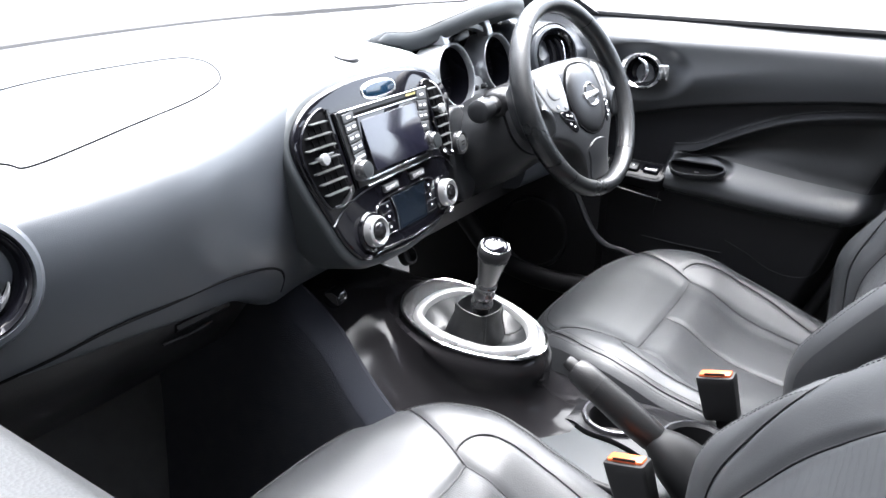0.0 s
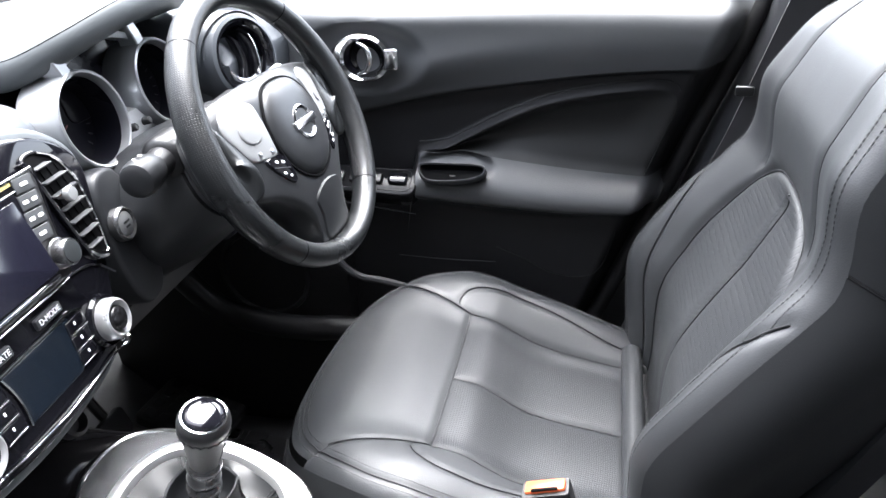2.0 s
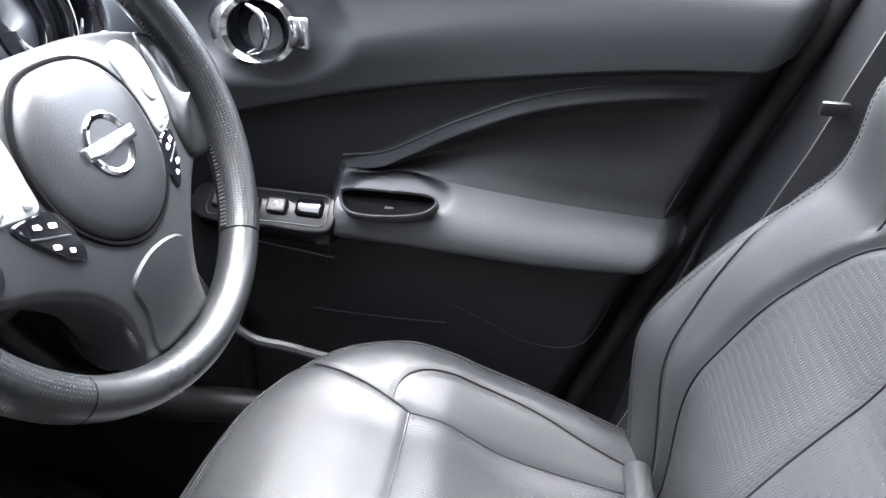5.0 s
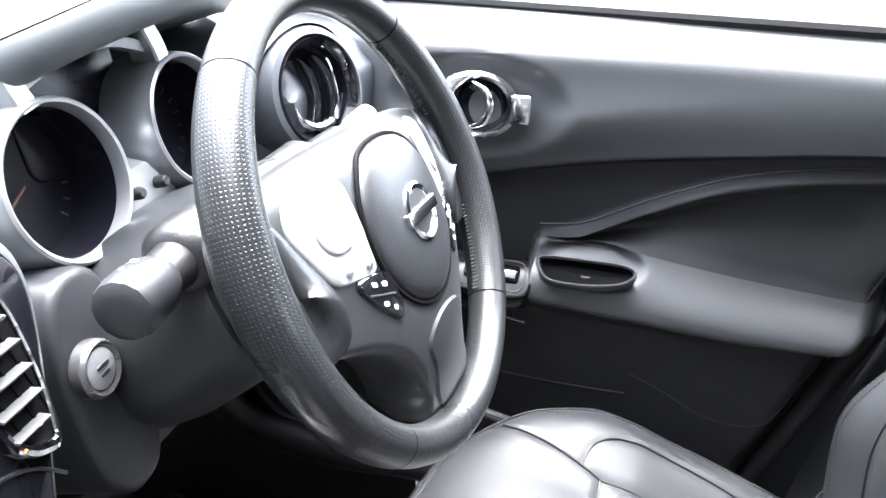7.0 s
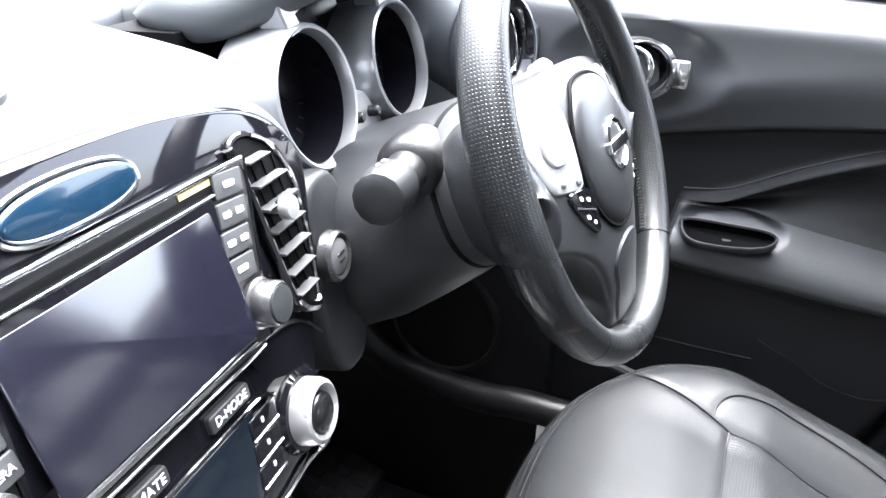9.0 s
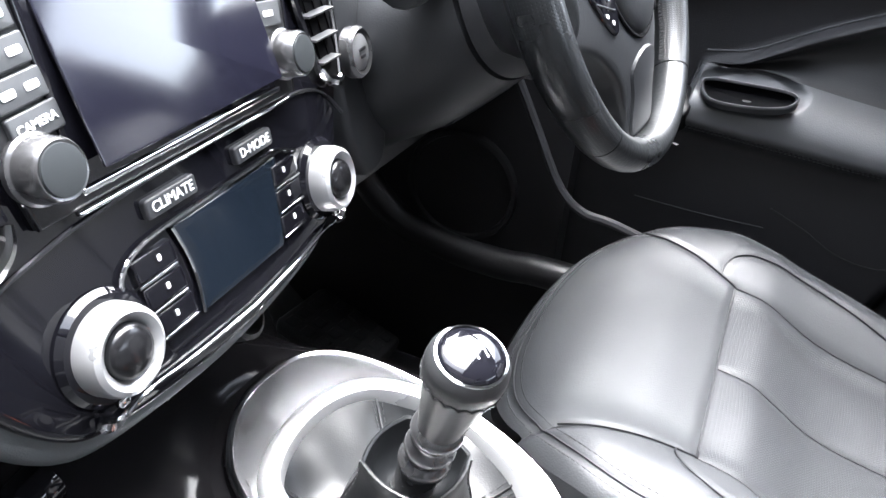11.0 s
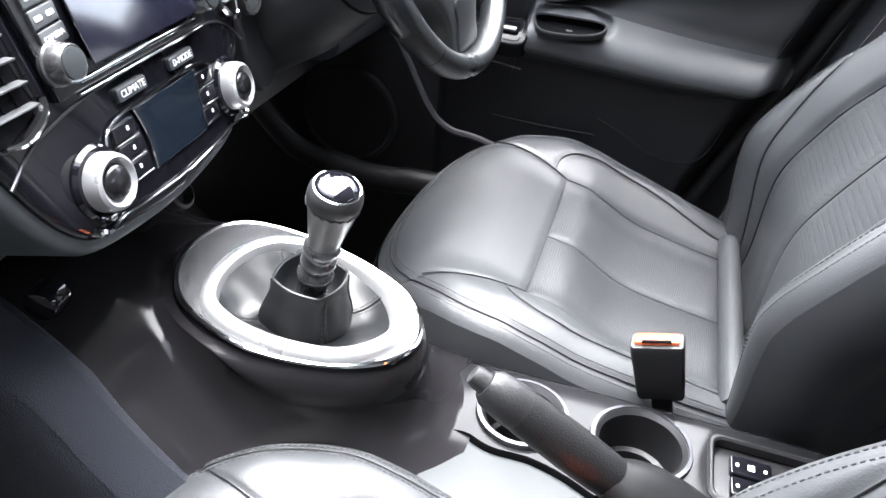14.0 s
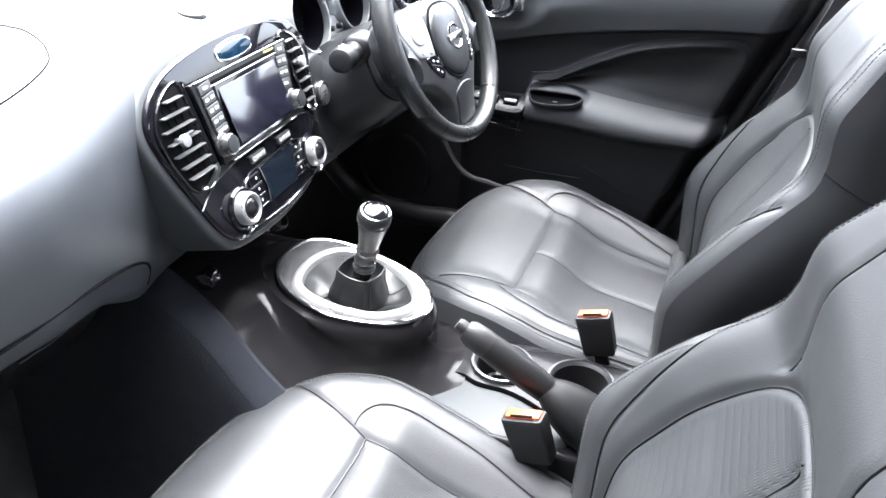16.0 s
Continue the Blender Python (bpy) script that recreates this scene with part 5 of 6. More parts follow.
cap = part("knob_cap", lathe([(0.0172, k0 + hk * 0.965), (0.0168, k0 + hk * 0.99), (0.0145, LL + 0.0016), (0.0110, LL + 0.0031), (0.006, LL + 0.0040), (0, LL + 0.0042)], 40), M_GLOSS, knob, "gloss black cap with gear pattern", m=Matrix.Identity(4))
part("cap_ring", lathe([(0.0183, k0 + hk * 0.965), (0.0181, k0 + hk * 0.993), (0.0170, k0 + hk * 0.998)], 40, cap=False), M_CHROME, knob)
for dx in (-0.005, 0.0, 0.005):
    part("gear_mark", box(0.0008, 0.0105, 0.0006, 0, at=(dx, 0, LL + 0.0040)), M_WHITE, cap, smooth=False)
part("gear_mark", box(0.0108, 0.0008, 0.0006, 0, at=(0, 0, LL + 0.0040)), M_WHITE, cap, smooth=False)
kst = bmesh.new()
for i in range(40):
    a = 2 * math.pi * i / 40
    b = box(0.0010, 0.0035, 0.0010, 0)
    r = 0.0207
    bmesh.ops.transform(b, matrix=Matrix.Translation((r * math.cos(a), r * math.sin(a), k0 + hk * 0.74 + 0.002 * math.sin(a * 20))) @ Matrix.Rotation(a, 4, "Z") @ Matrix.Rotation(0.7 if i % 2 else -0.7, 4, "X"), verts=b.verts)
    tm = bpy.data.meshes.new("tmp")
    b.to_mesh(tm)
    kst.from_mesh(tm)
    bpy.data.meshes.remove(tm)
    b.free()
seam_way = LQ.to_3x3().inverted() @ (GM.to_3x3().inverted() @ Vector((0.15, -1, 0)))
seam_at = math.atan2(seam_way.y, seam_way.x)
for i in range(26):
    f = 0.08 + 0.64 * (i // 2) / 12
    r = lin([(b, a) for a, b in kp], k0 + hk * f) + 0.0002
    a = seam_at + (0.10 if i % 2 else -0.10)
    b = box(0.0010, 0.0032, 0.0008, 0)
    bmesh.ops.transform(b, matrix=Matrix.Translation((r * math.cos(a), r * math.sin(a), k0 + hk * f)) @ Matrix.Rotation(a, 4, "Z") @ Matrix.Rotation(0.6 if i % 2 else -0.6, 4, "X"), verts=b.verts)
    tm = bpy.data.meshes.new("tmp")
    b.to_mesh(tm)
    kst.from_mesh(tm)
    bpy.data.meshes.remove(tm)
    b.free()
part("knob_seam", tube([(lin([(b, a) for a, b in kp], k0 + hk * f) * math.cos(seam_at), lin([(b, a) for a, b in kp], k0 + hk * f) * math.sin(seam_at), k0 + hk * f) for f in [0.06 + 0.68 * q / 20 for q in range(21)]], 0.0005, 6), M_DARK, knob)
part("stitching", kst, M_THREAD, knob, smooth=False)["kind"] = "stuff"

# ---- handbrake ----
hb = thing("handbrake", pose(0, 0, 0), "black handbrake lever with textured grip, lowered beside the cup holders", "handbrake")
A, B, C = Vector((-0.025, -0.253, 0.459)), Vector((-0.022, -0.350, 0.402)), Vector((-0.018, -0.47, 0.325))
tip = A + (A - B).normalized() * 0.004
d = (B - A).normalized()
part("button", tube([tip - d * 0.004, tip, A + d * 0.012], [0.007, 0.0085, 0.0085], 16), M_BLACK, hb, "grey release button")
part("nose", tube([A + d * 0.004, A + d * 0.010, A + d * 0.030, A + d * 0.040], [0.0105, 0.0140, 0.0158, 0.0153], 20, flat=1.15), M_BLACK, hb, "smooth grey nose of the lever")
part("grip", tube(spline([A + d * 0.038, A + d * 0.07, A + d * 0.10, B + d * 0.012], 16), [0.0153 + 0.0012 * math.sin(i / 15 * 3.1) for i in range(16)], 24, flat=1.18), M_GRIP, hb, "dimpled black grip")
part("arm", tube(spline([B + d * 0.010, B + d * 0.03, (B + C) / 2, C], 14), [0.0165, 0.018, 0.020, 0.023, 0.026, 0.029, 0.032, 0.034, 0.036, 0.037, 0.037, 0.037, 0.036, 0.034], 20, flat=0.9), M_BASE, hb, "black moulded lever base")


# ---- belt buckles ----
def buckle(name, front, rear, drop, label):
    f, r = Vector(front), Vector(rear)
    y = (r - f).normalized()
    upv = Vector((1, 0, 0)).cross(y).normalized()
    if upv.z < 0:
        upv = -upv
    m = basis((f + r) / 2, (f - r), upv)
    t = thing(name, m, label, "belt buckle", "front belt buckles")
    L = (r - f).length
    part("body", loft([[(x * s, yy, z * s2) for x, z in rounded(L, 0.024, 0.004)] for yy, s, s2 in ((-0.062, 0.86, 0.85), (-0.058, 0.92, 0.95), (-0.010, 1.0, 1.0), (-0.002, 1.0, 1.0), (0.0, 0.97, 0.94))]), M_BLACK, t, "black plastic buckle body")
    part("release_button", box(L * 0.84, 0.006, 0.015, 0.002, 2, (0, 0.0005, 0.001)), M_ORANGE, t, "orange release button")
    part("slot", box(L * 0.55, 0.002, 0.0035, 0.0005, 1, (0, 0.0035, -0.0055)), M_DARK, t)
    part("stalk", box(0.020, drop, 0.006, 0.002, 2, (0, -0.06 - drop / 2, 0)), M_BLACK, t, "black buckle strap")
    return t


buckle("belt_buckle", (0.150, -0.360, 0.394), (0.150, -0.406, 0.408), 0.10, "black belt buckle with orange button beside the driver seat")
buckle("belt_buckle", (-0.070, -0.323, 0.385), (-0.076, -0.371, 0.402), 0.10, "black belt buckle with orange button beside the passenger seat")


# ---- seats ----
def groove(d, depth=0.0045, w=0.0035):
    return -depth * math.exp(-(d / w) ** 2)


def seg_dist(x, y, pts):
    best = 9.0
    for (x0, y0), (x1, y1) in zip(pts, pts[1:]):
        dx, dy = x1 - x0, y1 - y0
        t = max(0, min(1, ((x - x0) * dx + (y - y0) * dy) / (dx * dx + dy * dy)))
        best = min(best, math.hypot(x - x0 - t * dx, y - y0 - t * dy))
    return best


def patch(name, grid, material, parent, label="", m=None):
    """A skin over a grid of points, welded where points meet."""
    bm = bmesh.new()
    rows = [[bm.verts.new(p) for p in r] for r in grid]
    for a, b in zip(rows, rows[1:]):
        for i in range(len(a) - 1):
            bm.faces.new((a[i], a[i + 1], b[i + 1], b[i]))
    bmesh.ops.remove_doubles(bm, verts=bm.verts, dist=2e-5)
    return part(name, bm, material, parent, label, True, m)


CUSH_HALF = [(0.0, 0.198), (0.085, 0.191), (0.157, 0.164), (0.207, 0.105), (0.236, 0.03), (0.241, -0.06), (0.232, -0.16), (0.208, -0.29)]
CUSH = [(p.x, p.y) for p in spline([(a, b, 0) for a, b in [(-0.085, 0.191)] + CUSH_HALF], 110)][12:]
INS = 0.137
BOLS = [(0.143, 0.018), (0.158, 0.016), (0.174, 0.004), (0.186, -0.022), (0.189, -0.065), (0.182, -0.13), (0.166, -0.20), (0.150, -0.29)]
FRONTSEAM = [(INS, 0.0), (0.152, 0.045), (0.168, 0.095), (0.180, 0.133)]


def rollover(d, width, drop):
    """How far a padded edge falls at a distance d from its outline."""
    t = max(0.0, 1 - d / width)
    return drop * (1 - math.sqrt(max(0.0, 1 - 0.80 * t * t)))


MIDZ = [(-0.29, 0.272), (-0.23, 0.280), (-0.16, 0.290), (-0.12, 0.2975), (-0.09, 0.308), (-0.06, 0.326), (-0.03, 0.343), (0.0, 0.348), (0.06, 0.3640), (0.10, 0.3665), (0.16, 0.352), (0.21, 0.328)]
BOLZ = [(-0.29, 0.300), (-0.20, 0.322), (-0.125, 0.342), (-0.07, 0.356), (-0.03, 0.370), (0.02, 0.381), (0.07, 0.380), (0.12, 0.368), (0.17, 0.345), (0.21, 0.324)]


FAR_LIFT = [0.0]


def cushion_point(x, y, edge=True):
    ax_ = abs(x)
    mid = lerp_table(MIDZ, y) + FAR_LIFT[0] * smoothstep(0.04, 0.17, x) * smoothstep(-0.24, -0.02, y)
    z = mid + (lerp_table(BOLZ, y) - mid) * smoothstep(INS - 0.030, 0.200, ax_)
    z += FAR_LIFT[0] * smoothstep(0.04, 0.17, x) * smoothstep(-0.24, -0.02, y) * smoothstep(INS - 0.030, 0.200, ax_)
    if ax_ < INS and y < 0:
        z += 0.006 * math.sin(math.pi * min(1.0, ax_ / INS)) * smoothstep(0.0, -0.05, y)
    g = groove(seg_dist(ax_, y, [(0, 0), (INS, 0)]), 0.0035, 0.005)
    if y < 0.004:
        g = min(g, groove(ax_, 0.003, 0.004), groove(abs(ax_ - INS), 0.003, 0.004))
    g = min(g, groove(seg_dist(ax_, y, BOLS), 0.0022, 0.004), groove(seg_dist(ax_, y, FRONTSEAM), 0.0025, 0.004))
    z += g
    if edge:
        d = seg_dist(ax_, y, CUSH)
        z -= rollover(d, 0.045, 0.036)
        z += groove(d - 0.016, 0.002, 0.003)
    return Vector((x, y, z))


def cushion_skirt(n=16):
    """Rows from the cushion outline down to its base."""
    ring = [(x, y) for x, y in CUSH]
    full = [(-x, y) for x, y in ring[::-1]] + ring[1:]
    rows = []
    for k in range(n):
        t = k / (n - 1)
        row = []
        for x, y in full:
            p = cushion_point(x, y)
            f = 1 + 0.034 * math.sin(math.pi * min(1, t * 1.6)) - 0.10 * t * t
            fy = 1 + (0.06 * math.sin(math.pi * min(1, t * 1.6)) - 0.16 * t * t if y > 0 else 0)
            row.append((x * f, y * fy, p.z - 0.20 * t))
        rows.append(row)
    return rows


BACK_HALF = [(0.19, -0.02), (0.212, 0.06), (0.226, 0.18), (0.224, 0.28), (0.208, 0.40), (0.188, 0.50), (0.160, 0.575), (0.110, 0.625), (0.045, 0.64), (0.0, 0.641)]
BACK = [(p.x, p.y) for p in spline([(a, b, 0) for a, b in BACK_HALF], 90)]
BINS = [(s, (0.140 + 0.006 * min(1, s / 0.15)) * (1 - max(0.0, (s - 0.2) / 0.198) ** 3.2) ** 0.417) for s in [0.398 * math.sin(math.pi / 2 * k / 80) for k in range(80)]] + [(0.398, 0.0)]
BSEAM = [(-0.02, 0.150), (0.20, 0.176), (0.286, 0.186), (0.34, 0.152), (0.398, 0.112), (0.46, 0.104), (0.52, 0.096), (0.58, 0.085), (0.62, 0.070), (0.641, 0.0)]
LOWSEAM = [(0.148, -0.02), (0.162, 0.10), (0.172, 0.17), (0.180, 0.22), (0.191, 0.286), (0.207, 0.345)]
UPSEAM = [(0.116, 0.374), (0.109, 0.41), (0.104, 0.46), (0.097, 0.52), (0.087, 0.58), (0.078, 0.615)]


def back_out(s):
    best = 0.0
    for (x0, s0), (x1, s1) in zip(BACK, BACK[1:]):
        if min(s0, s1) <= s <= max(s0, s1):
            best = max(best, x0 + (x1 - x0) * (s - s0) / max(1e-9, s1 - s0))
    return best if s < 0.6409 else 0.0


def back_seam(s):
    return min(lin(BSEAM, s), 0.86 * back_out(s))


def back_point(x, s):
    ax_ = abs(x)
    z = 0.016 * math.sin(min(1, max(0, s) / 0.30) * math.pi * 0.8)
    lim = lin([(0.0, 0.146), (0.22, 0.148), (0.42, 0.135), (0.64, 0.10)], s)
    z += smoothstep(lim - 0.02, lim + 0.065, ax_) * lin([(0.0, 0.050), (0.15, 0.058), (0.30, 0.042), (0.42, 0.012), (0.64, 0.0)], s)
    z -= 0.046 * smoothstep(0.19, 0.01, s)
    z += 0.042 * smoothstep(0.37, 0.47, s) - 0.040 * smoothstep(0.52, 0.66, s)
    g = 0.0
    if s < 0.425:
        g = groove(seg_dist(ax_, s, [(bb, aa) for aa, bb in BINS]), 0.006, 0.006)
        if s < 0.385:
            g = min(g, groove(x - 0.012, 0.004, 0.006))
    g = min(g, groove(seg_dist(ax_, s, LOWSEAM), 0.0045, 0.005), groove(seg_dist(ax_, s, UPSEAM), 0.0045, 0.005))
    z += g
    d = seg_dist(ax_, s, BACK)
    z -= rollover(d, 0.05, 0.040)
    z += groove(d - 0.022, 0.0015, 0.003)
    return Vector((x, s, z))


def seat(name, m, label, recline=25.2, back=0.0):
    s = thing(name, m, label, "car seat", "front seats")
    # cushion
    for sx in (-1, 1):
        patch("seat_insert", [[cushion_point(sx * INS * i / 26, -0.29 * j / 44) for i in range(27)] for j in range(45)], M_PERF, s, "perforated leather seat insert")
    pad = []
    fs = spline([(a, b, 0) for a, b in FRONTSEAM], 60)
    k0 = min(range(len(CUSH)), key=lambda q: (CUSH[q][0] - 0.180) ** 2 + (CUSH[q][1] - 0.133) ** 2)
    front = [(-x, y) for x, y in CUSH[k0:0:-1]] + CUSH[:k0 + 1]
    for j in range(45):
        f = j / 44
        e = fs[min(59, int(f * 59))]
        row = []
        for i in range(65):
            u = i / 64
            c = front[int(round(u * (len(front) - 1)))]
            b0 = (-INS + 2 * INS * u, 0.0)
            lx, rx = -e.x, e.x
            x = (1 - f) * b0[0] + f * c[0] + (1 - u) * lx + u * rx - ((1 - u) * ((1 - f) * -INS + f * front[0][0]) + u * ((1 - f) * INS + f * front[-1][0]))
            y = (1 - f) * b0[1] + f * c[1] + e.y - f * ((1 - u) * front[0][1] + u * front[-1][1])
            row.append(cushion_point(x, y))
        pad.append(row)
    part("front_seam", tube([cushion_point(-INS + 2 * INS * q / 30, 0.0) + Vector((0, 0, 0.0008)) for q in range(31)], 0.0011, 6), M_PIPE, s)
    part("centre_seam", tube([cushion_point(0.0, -0.24 * q / 24) + Vector((0, 0, 0.0006)) for q in range(25)], 0.0009, 6), M_PIPE, s)
    for sx in (-1, 1):
        part("insert_seam", tube([cushion_point(sx * INS, -0.26 * q / 24) + Vector((0, 0, 0.0006)) for q in range(25)], 0.0009, 6), M_PIPE, s)
    patch("front_pad", pad, M_LEATHER, s, "smooth leather front pad")
    inner = [(INS, -0.29 + 0.29 * i / 60) for i in range(60)] + [(p.x, p.y) for p in spline([(a, b, 0) for a, b in FRONTSEAM], 40)]
    outer = CUSH[:k0 - 1:-1]
    for sx in (-1, 1):
        rows = []
        for j, (a, b) in enumerate(inner):
            c = outer[int(round(j / (len(inner) - 1) * (len(outer) - 1)))]
            rows.append([cushion_point(sx * (a + (c[0] - a) * i / 30), b + (c[1] - b) * i / 30) for i in range(31)])
        patch("side_bolster", rows, M_LEATHER, s)
    patch("side_skirt", cushion_skirt(), M_LEATHER, s, "smooth leather cushion side")
    for sx in (-1, 1):
        for seam in (BOLS, FRONTSEAM):
            P = spline([(sx * a, b, 0) for a, b in seam], 40)
            part("piping", tube([cushion_point(p.x, p.y, seam is BOLS) + Vector((0, 0, 0.0014)) for p in P[:-1 if seam is BOLS else 31]], 0.0010, 6), M_PIPE, s)
        P = [cushion_point(sx * a * 0.93, -0.03 + (b + 0.03) * 0.92) + Vector((0, 0, 0.0012)) for a, b in CUSH]
        part("edge_piping", tube(P, 0.0008, 6), M_PIPE, s)
    part("stitching", stitches([[cushion_point(sx * a * f, -0.03 + (b + 0.03) * (f - 0.01)) + Vector((0, 0, 0.0005)) for a, b in CUSH] for sx in (-1, 1) for f in (0.905, 0.955)]), M_STITCH, s, smooth=False)["kind"] = "stuff"
    part("rear_roll", tube([(-0.185 + 0.335 * q / 8, -0.233, 0.308) for q in range(9)], 0.014, 16), M_PERF, s, "perforated leather roll between cushion and backrest")
    part("hinge_bracket", box(0.012, 0.075, 0.055, 0.004, 2, (0.176, -0.235, 0.278)), M_PLATE, s, "bare steel hinge bracket")
    part("hinge_bolt", lathe([(0.012, 0.0), (0.012, 0.008), (0.009, 0.010), (0, 0.010)], 16), M_PLATE, s, m=basis((0.168, -0.235, 0.290), (0, 1, 0), (0, 0, 1)))
    # backrest
    BM = basis((0, -0.207 - back, 0.275), (-1, 0, 0), (0, -math.sin(radians(recline)), math.cos(radians(recline))))
    SS = [-0.02 + 0.418 * i / 60 for i in range(61)]
    TOP = [0.398 + 0.243 * math.sin(math.pi / 2 * i / 40) for i in range(1, 41)]

    def bp(x, q):
        return BM @ back_point(x, q)

    patch("back_insert", [[bp(lin(BINS, q) * (-1 + 2 * i / 44), q) for i in range(45)] for q in [-0.02 + 0.418 * math.sin(math.pi / 2 * k / 60) for k in range(61)]], M_PERF, s, "perforated leather backrest insert")
    for sx in (-1, 1):
        patch("back_panel", [[bp(sx * ((lin(BINS, q) if q < 0.398 else 0.0) * (1 - i / 24) + back_seam(q) * i / 24), q) for i in range(25)] for q in SS + TOP], M_LEATHER, s)
        patch("back_bolster", [[bp(sx * (back_seam(q) * (1 - i / 20) + back_out(q) * i / 20), q) for i in range(21)] for q in SS + TOP], M_LEATHER, s, "stitched leather side bolster")
        rows = []
        for k in range(14):
            t = k / 13
            row = []
            for a, b in BACK:
                p = back_point(a, b)
                f = 1 + 0.06 * math.sin(math.pi * min(1, t * 1.5)) - 0.14 * t * t
                row.append(BM @ Vector((sx * a * f, 0.3 + (b - 0.3) * (1 + 0.02 * math.sin(math.pi * t)), p.z - 0.15 * t)))
            rows.append(row)
        patch("back_side", rows, M_LEATHER, s, "smooth leather backrest side")
        for seam in (LOWSEAM, UPSEAM, [(x, q) for q, x in BINS[::4]] + [(0.0, 0.398)]):
            P = [BM @ (back_point(sx * p.x, p.y) + Vector((0, 0, 0.0014))) for p in spline([(x, q, 0) for x, q in seam], 60)]
            part("piping", tube(P, 0.0010, 6), M_PIPE, s)
        ST = []
        for off in (0.017, 0.027):
            ST.append([BM @ (back_point(sx * max(0.0, a - off), b if b < 0.55 else b - off * (b - 0.55) / 0.09) + Vector((0, 0, 0.0005))) for a, b in [BACK[0]] + BACK[:-8]])
        part("stitching", stitches(ST), M_STITCH, s, smooth=False)["kind"] = "stuff"
        seam = [BM @ Vector((sx * BACK[40][0] * (1 + 0.06 * math.sin(math.pi * min(1, t * 1.5)) - 0.14 * t * t) * 1.004, 0.3 + (BACK[40][1] - 0.3), back_point(*BACK[40]).z - 0.15 * t)) for t in [i / 12 for i in range(11)]]
        part("piping", tube(seam, 0.0016, 6), M_PIPE, s)
    part("centre_seam", tube([BM @ (back_point(0.012, 0.39 * q / 40) + Vector((0, 0, 0.0008))) for q in range(41)], 0.0010, 6), M_PIPE, s)
    part("back_shell", loft([[BM @ Vector((x * f, 0.3 + (y - 0.3) * f, -0.13 + h)) for x, y in [(a, b) for a, b in BACK] + [(-a, b) for a, b in BACK[::-1]]] for f, h in ((0.90, 0.02), (0.88, -0.01), (0.75, -0.03))]), M_TRIM, s, "dark plastic seat back")
    part("head_restraint", loft([[(x * f, -0.60 + dy, 0.98 + z * f2) for x, z in ellipse(0.13, 0.085, 40, 3.0)] for dy, f, f2 in ((0.075, 0.75, 0.7), (0.062, 0.95, 0.93), (0.02, 1.0, 1.0), (-0.02, 0.95, 0.93), (-0.035, 0.7, 0.65))]), M_LEATHER, s, "padded leather head restraint")
    for sx in (-0.05, 0.05):
        part("restraint_post", tube([(sx, -0.53, 0.80), (sx, -0.575, 0.92)], 0.006, 10), M_CHROME, s)
    for sx in (-0.19, 0.19):
        part("seat_rail", box(0.035, 0.50, 0.05, 0.006, 2, (sx, -0.08, 0.025)), M_GREYMETAL, s, "bare steel seat rail")
    part("seat_base", box(0.36, 0.42, 0.16, 0.02, 2, (0, -0.08, 0.13)), M_BLACK, s)
    return s


FAR_LIFT[0] = 0.006
driver = seat("driver_seat", pose(0.378, -0.245, 0), "black leather driver seat with perforated insert and stitched bolsters")
FAR_LIFT[0] = 0.0
passenger = seat("passenger_seat", pose(-0.276, -0.178, 0), "black leather passenger seat, reclined a little, with perforated insert", 31.0, 0.008)

# ---- driver door ----
DARKL = [(-0.16, 0.550), (-0.05, 0.585), (0.05, 0.614), (0.19, 0.647), (0.33, 0.669), (0.46, 0.684), (0.64, 0.692)]
INSU = [(0.145, 0.552), (0.185, 0.560), (0.22, 0.578), (0.26, 0.600), (0.33, 0.631), (0.40, 0.648), (0.465, 0.657), (0.495, 0.656), (0.510, 0.648), (0.515, 0.630)]
ARMT = [(0.139, 0.549), (0.22, 0.551), (0.30, 0.542), (0.38, 0.534), (0.46, 0.529), (0.512, 0.526)]
ARMB = [(0.139, 0.472), (0.25, 0.466), (0.35, 0.462), (0.45, 0.466), (0.490, 0.469)]


def along(table):
    """The table's places as shares of the way from the door's front to its slanting rear edge."""
    return [((0.16 + p.x) / (0.16 - door_end(p.y)), p.y) for p in spline([(q, z, 0) for q, z in table], 60)]


T_DARK, T_INS, T_TOP, T_BOT = along(DARKL), along(INSU), along(ARMT), along(ARMB)
U0, U1, U2 = T_TOP[0][0], T_TOP[-1][0], T_INS[-1][0]


def limits(u):
    """Heights of the seams between the door's panels."""
    dl = lin(T_DARK, u)
    if u < U0:
        return 0.552, 0.552, 0.552, dl
    ab, at, iu = lin(T_BOT, u), lin(T_TOP, u), lin(T_INS, u)
    if u > U2:
        iu = at
    return ab, at, max(at, iu), dl


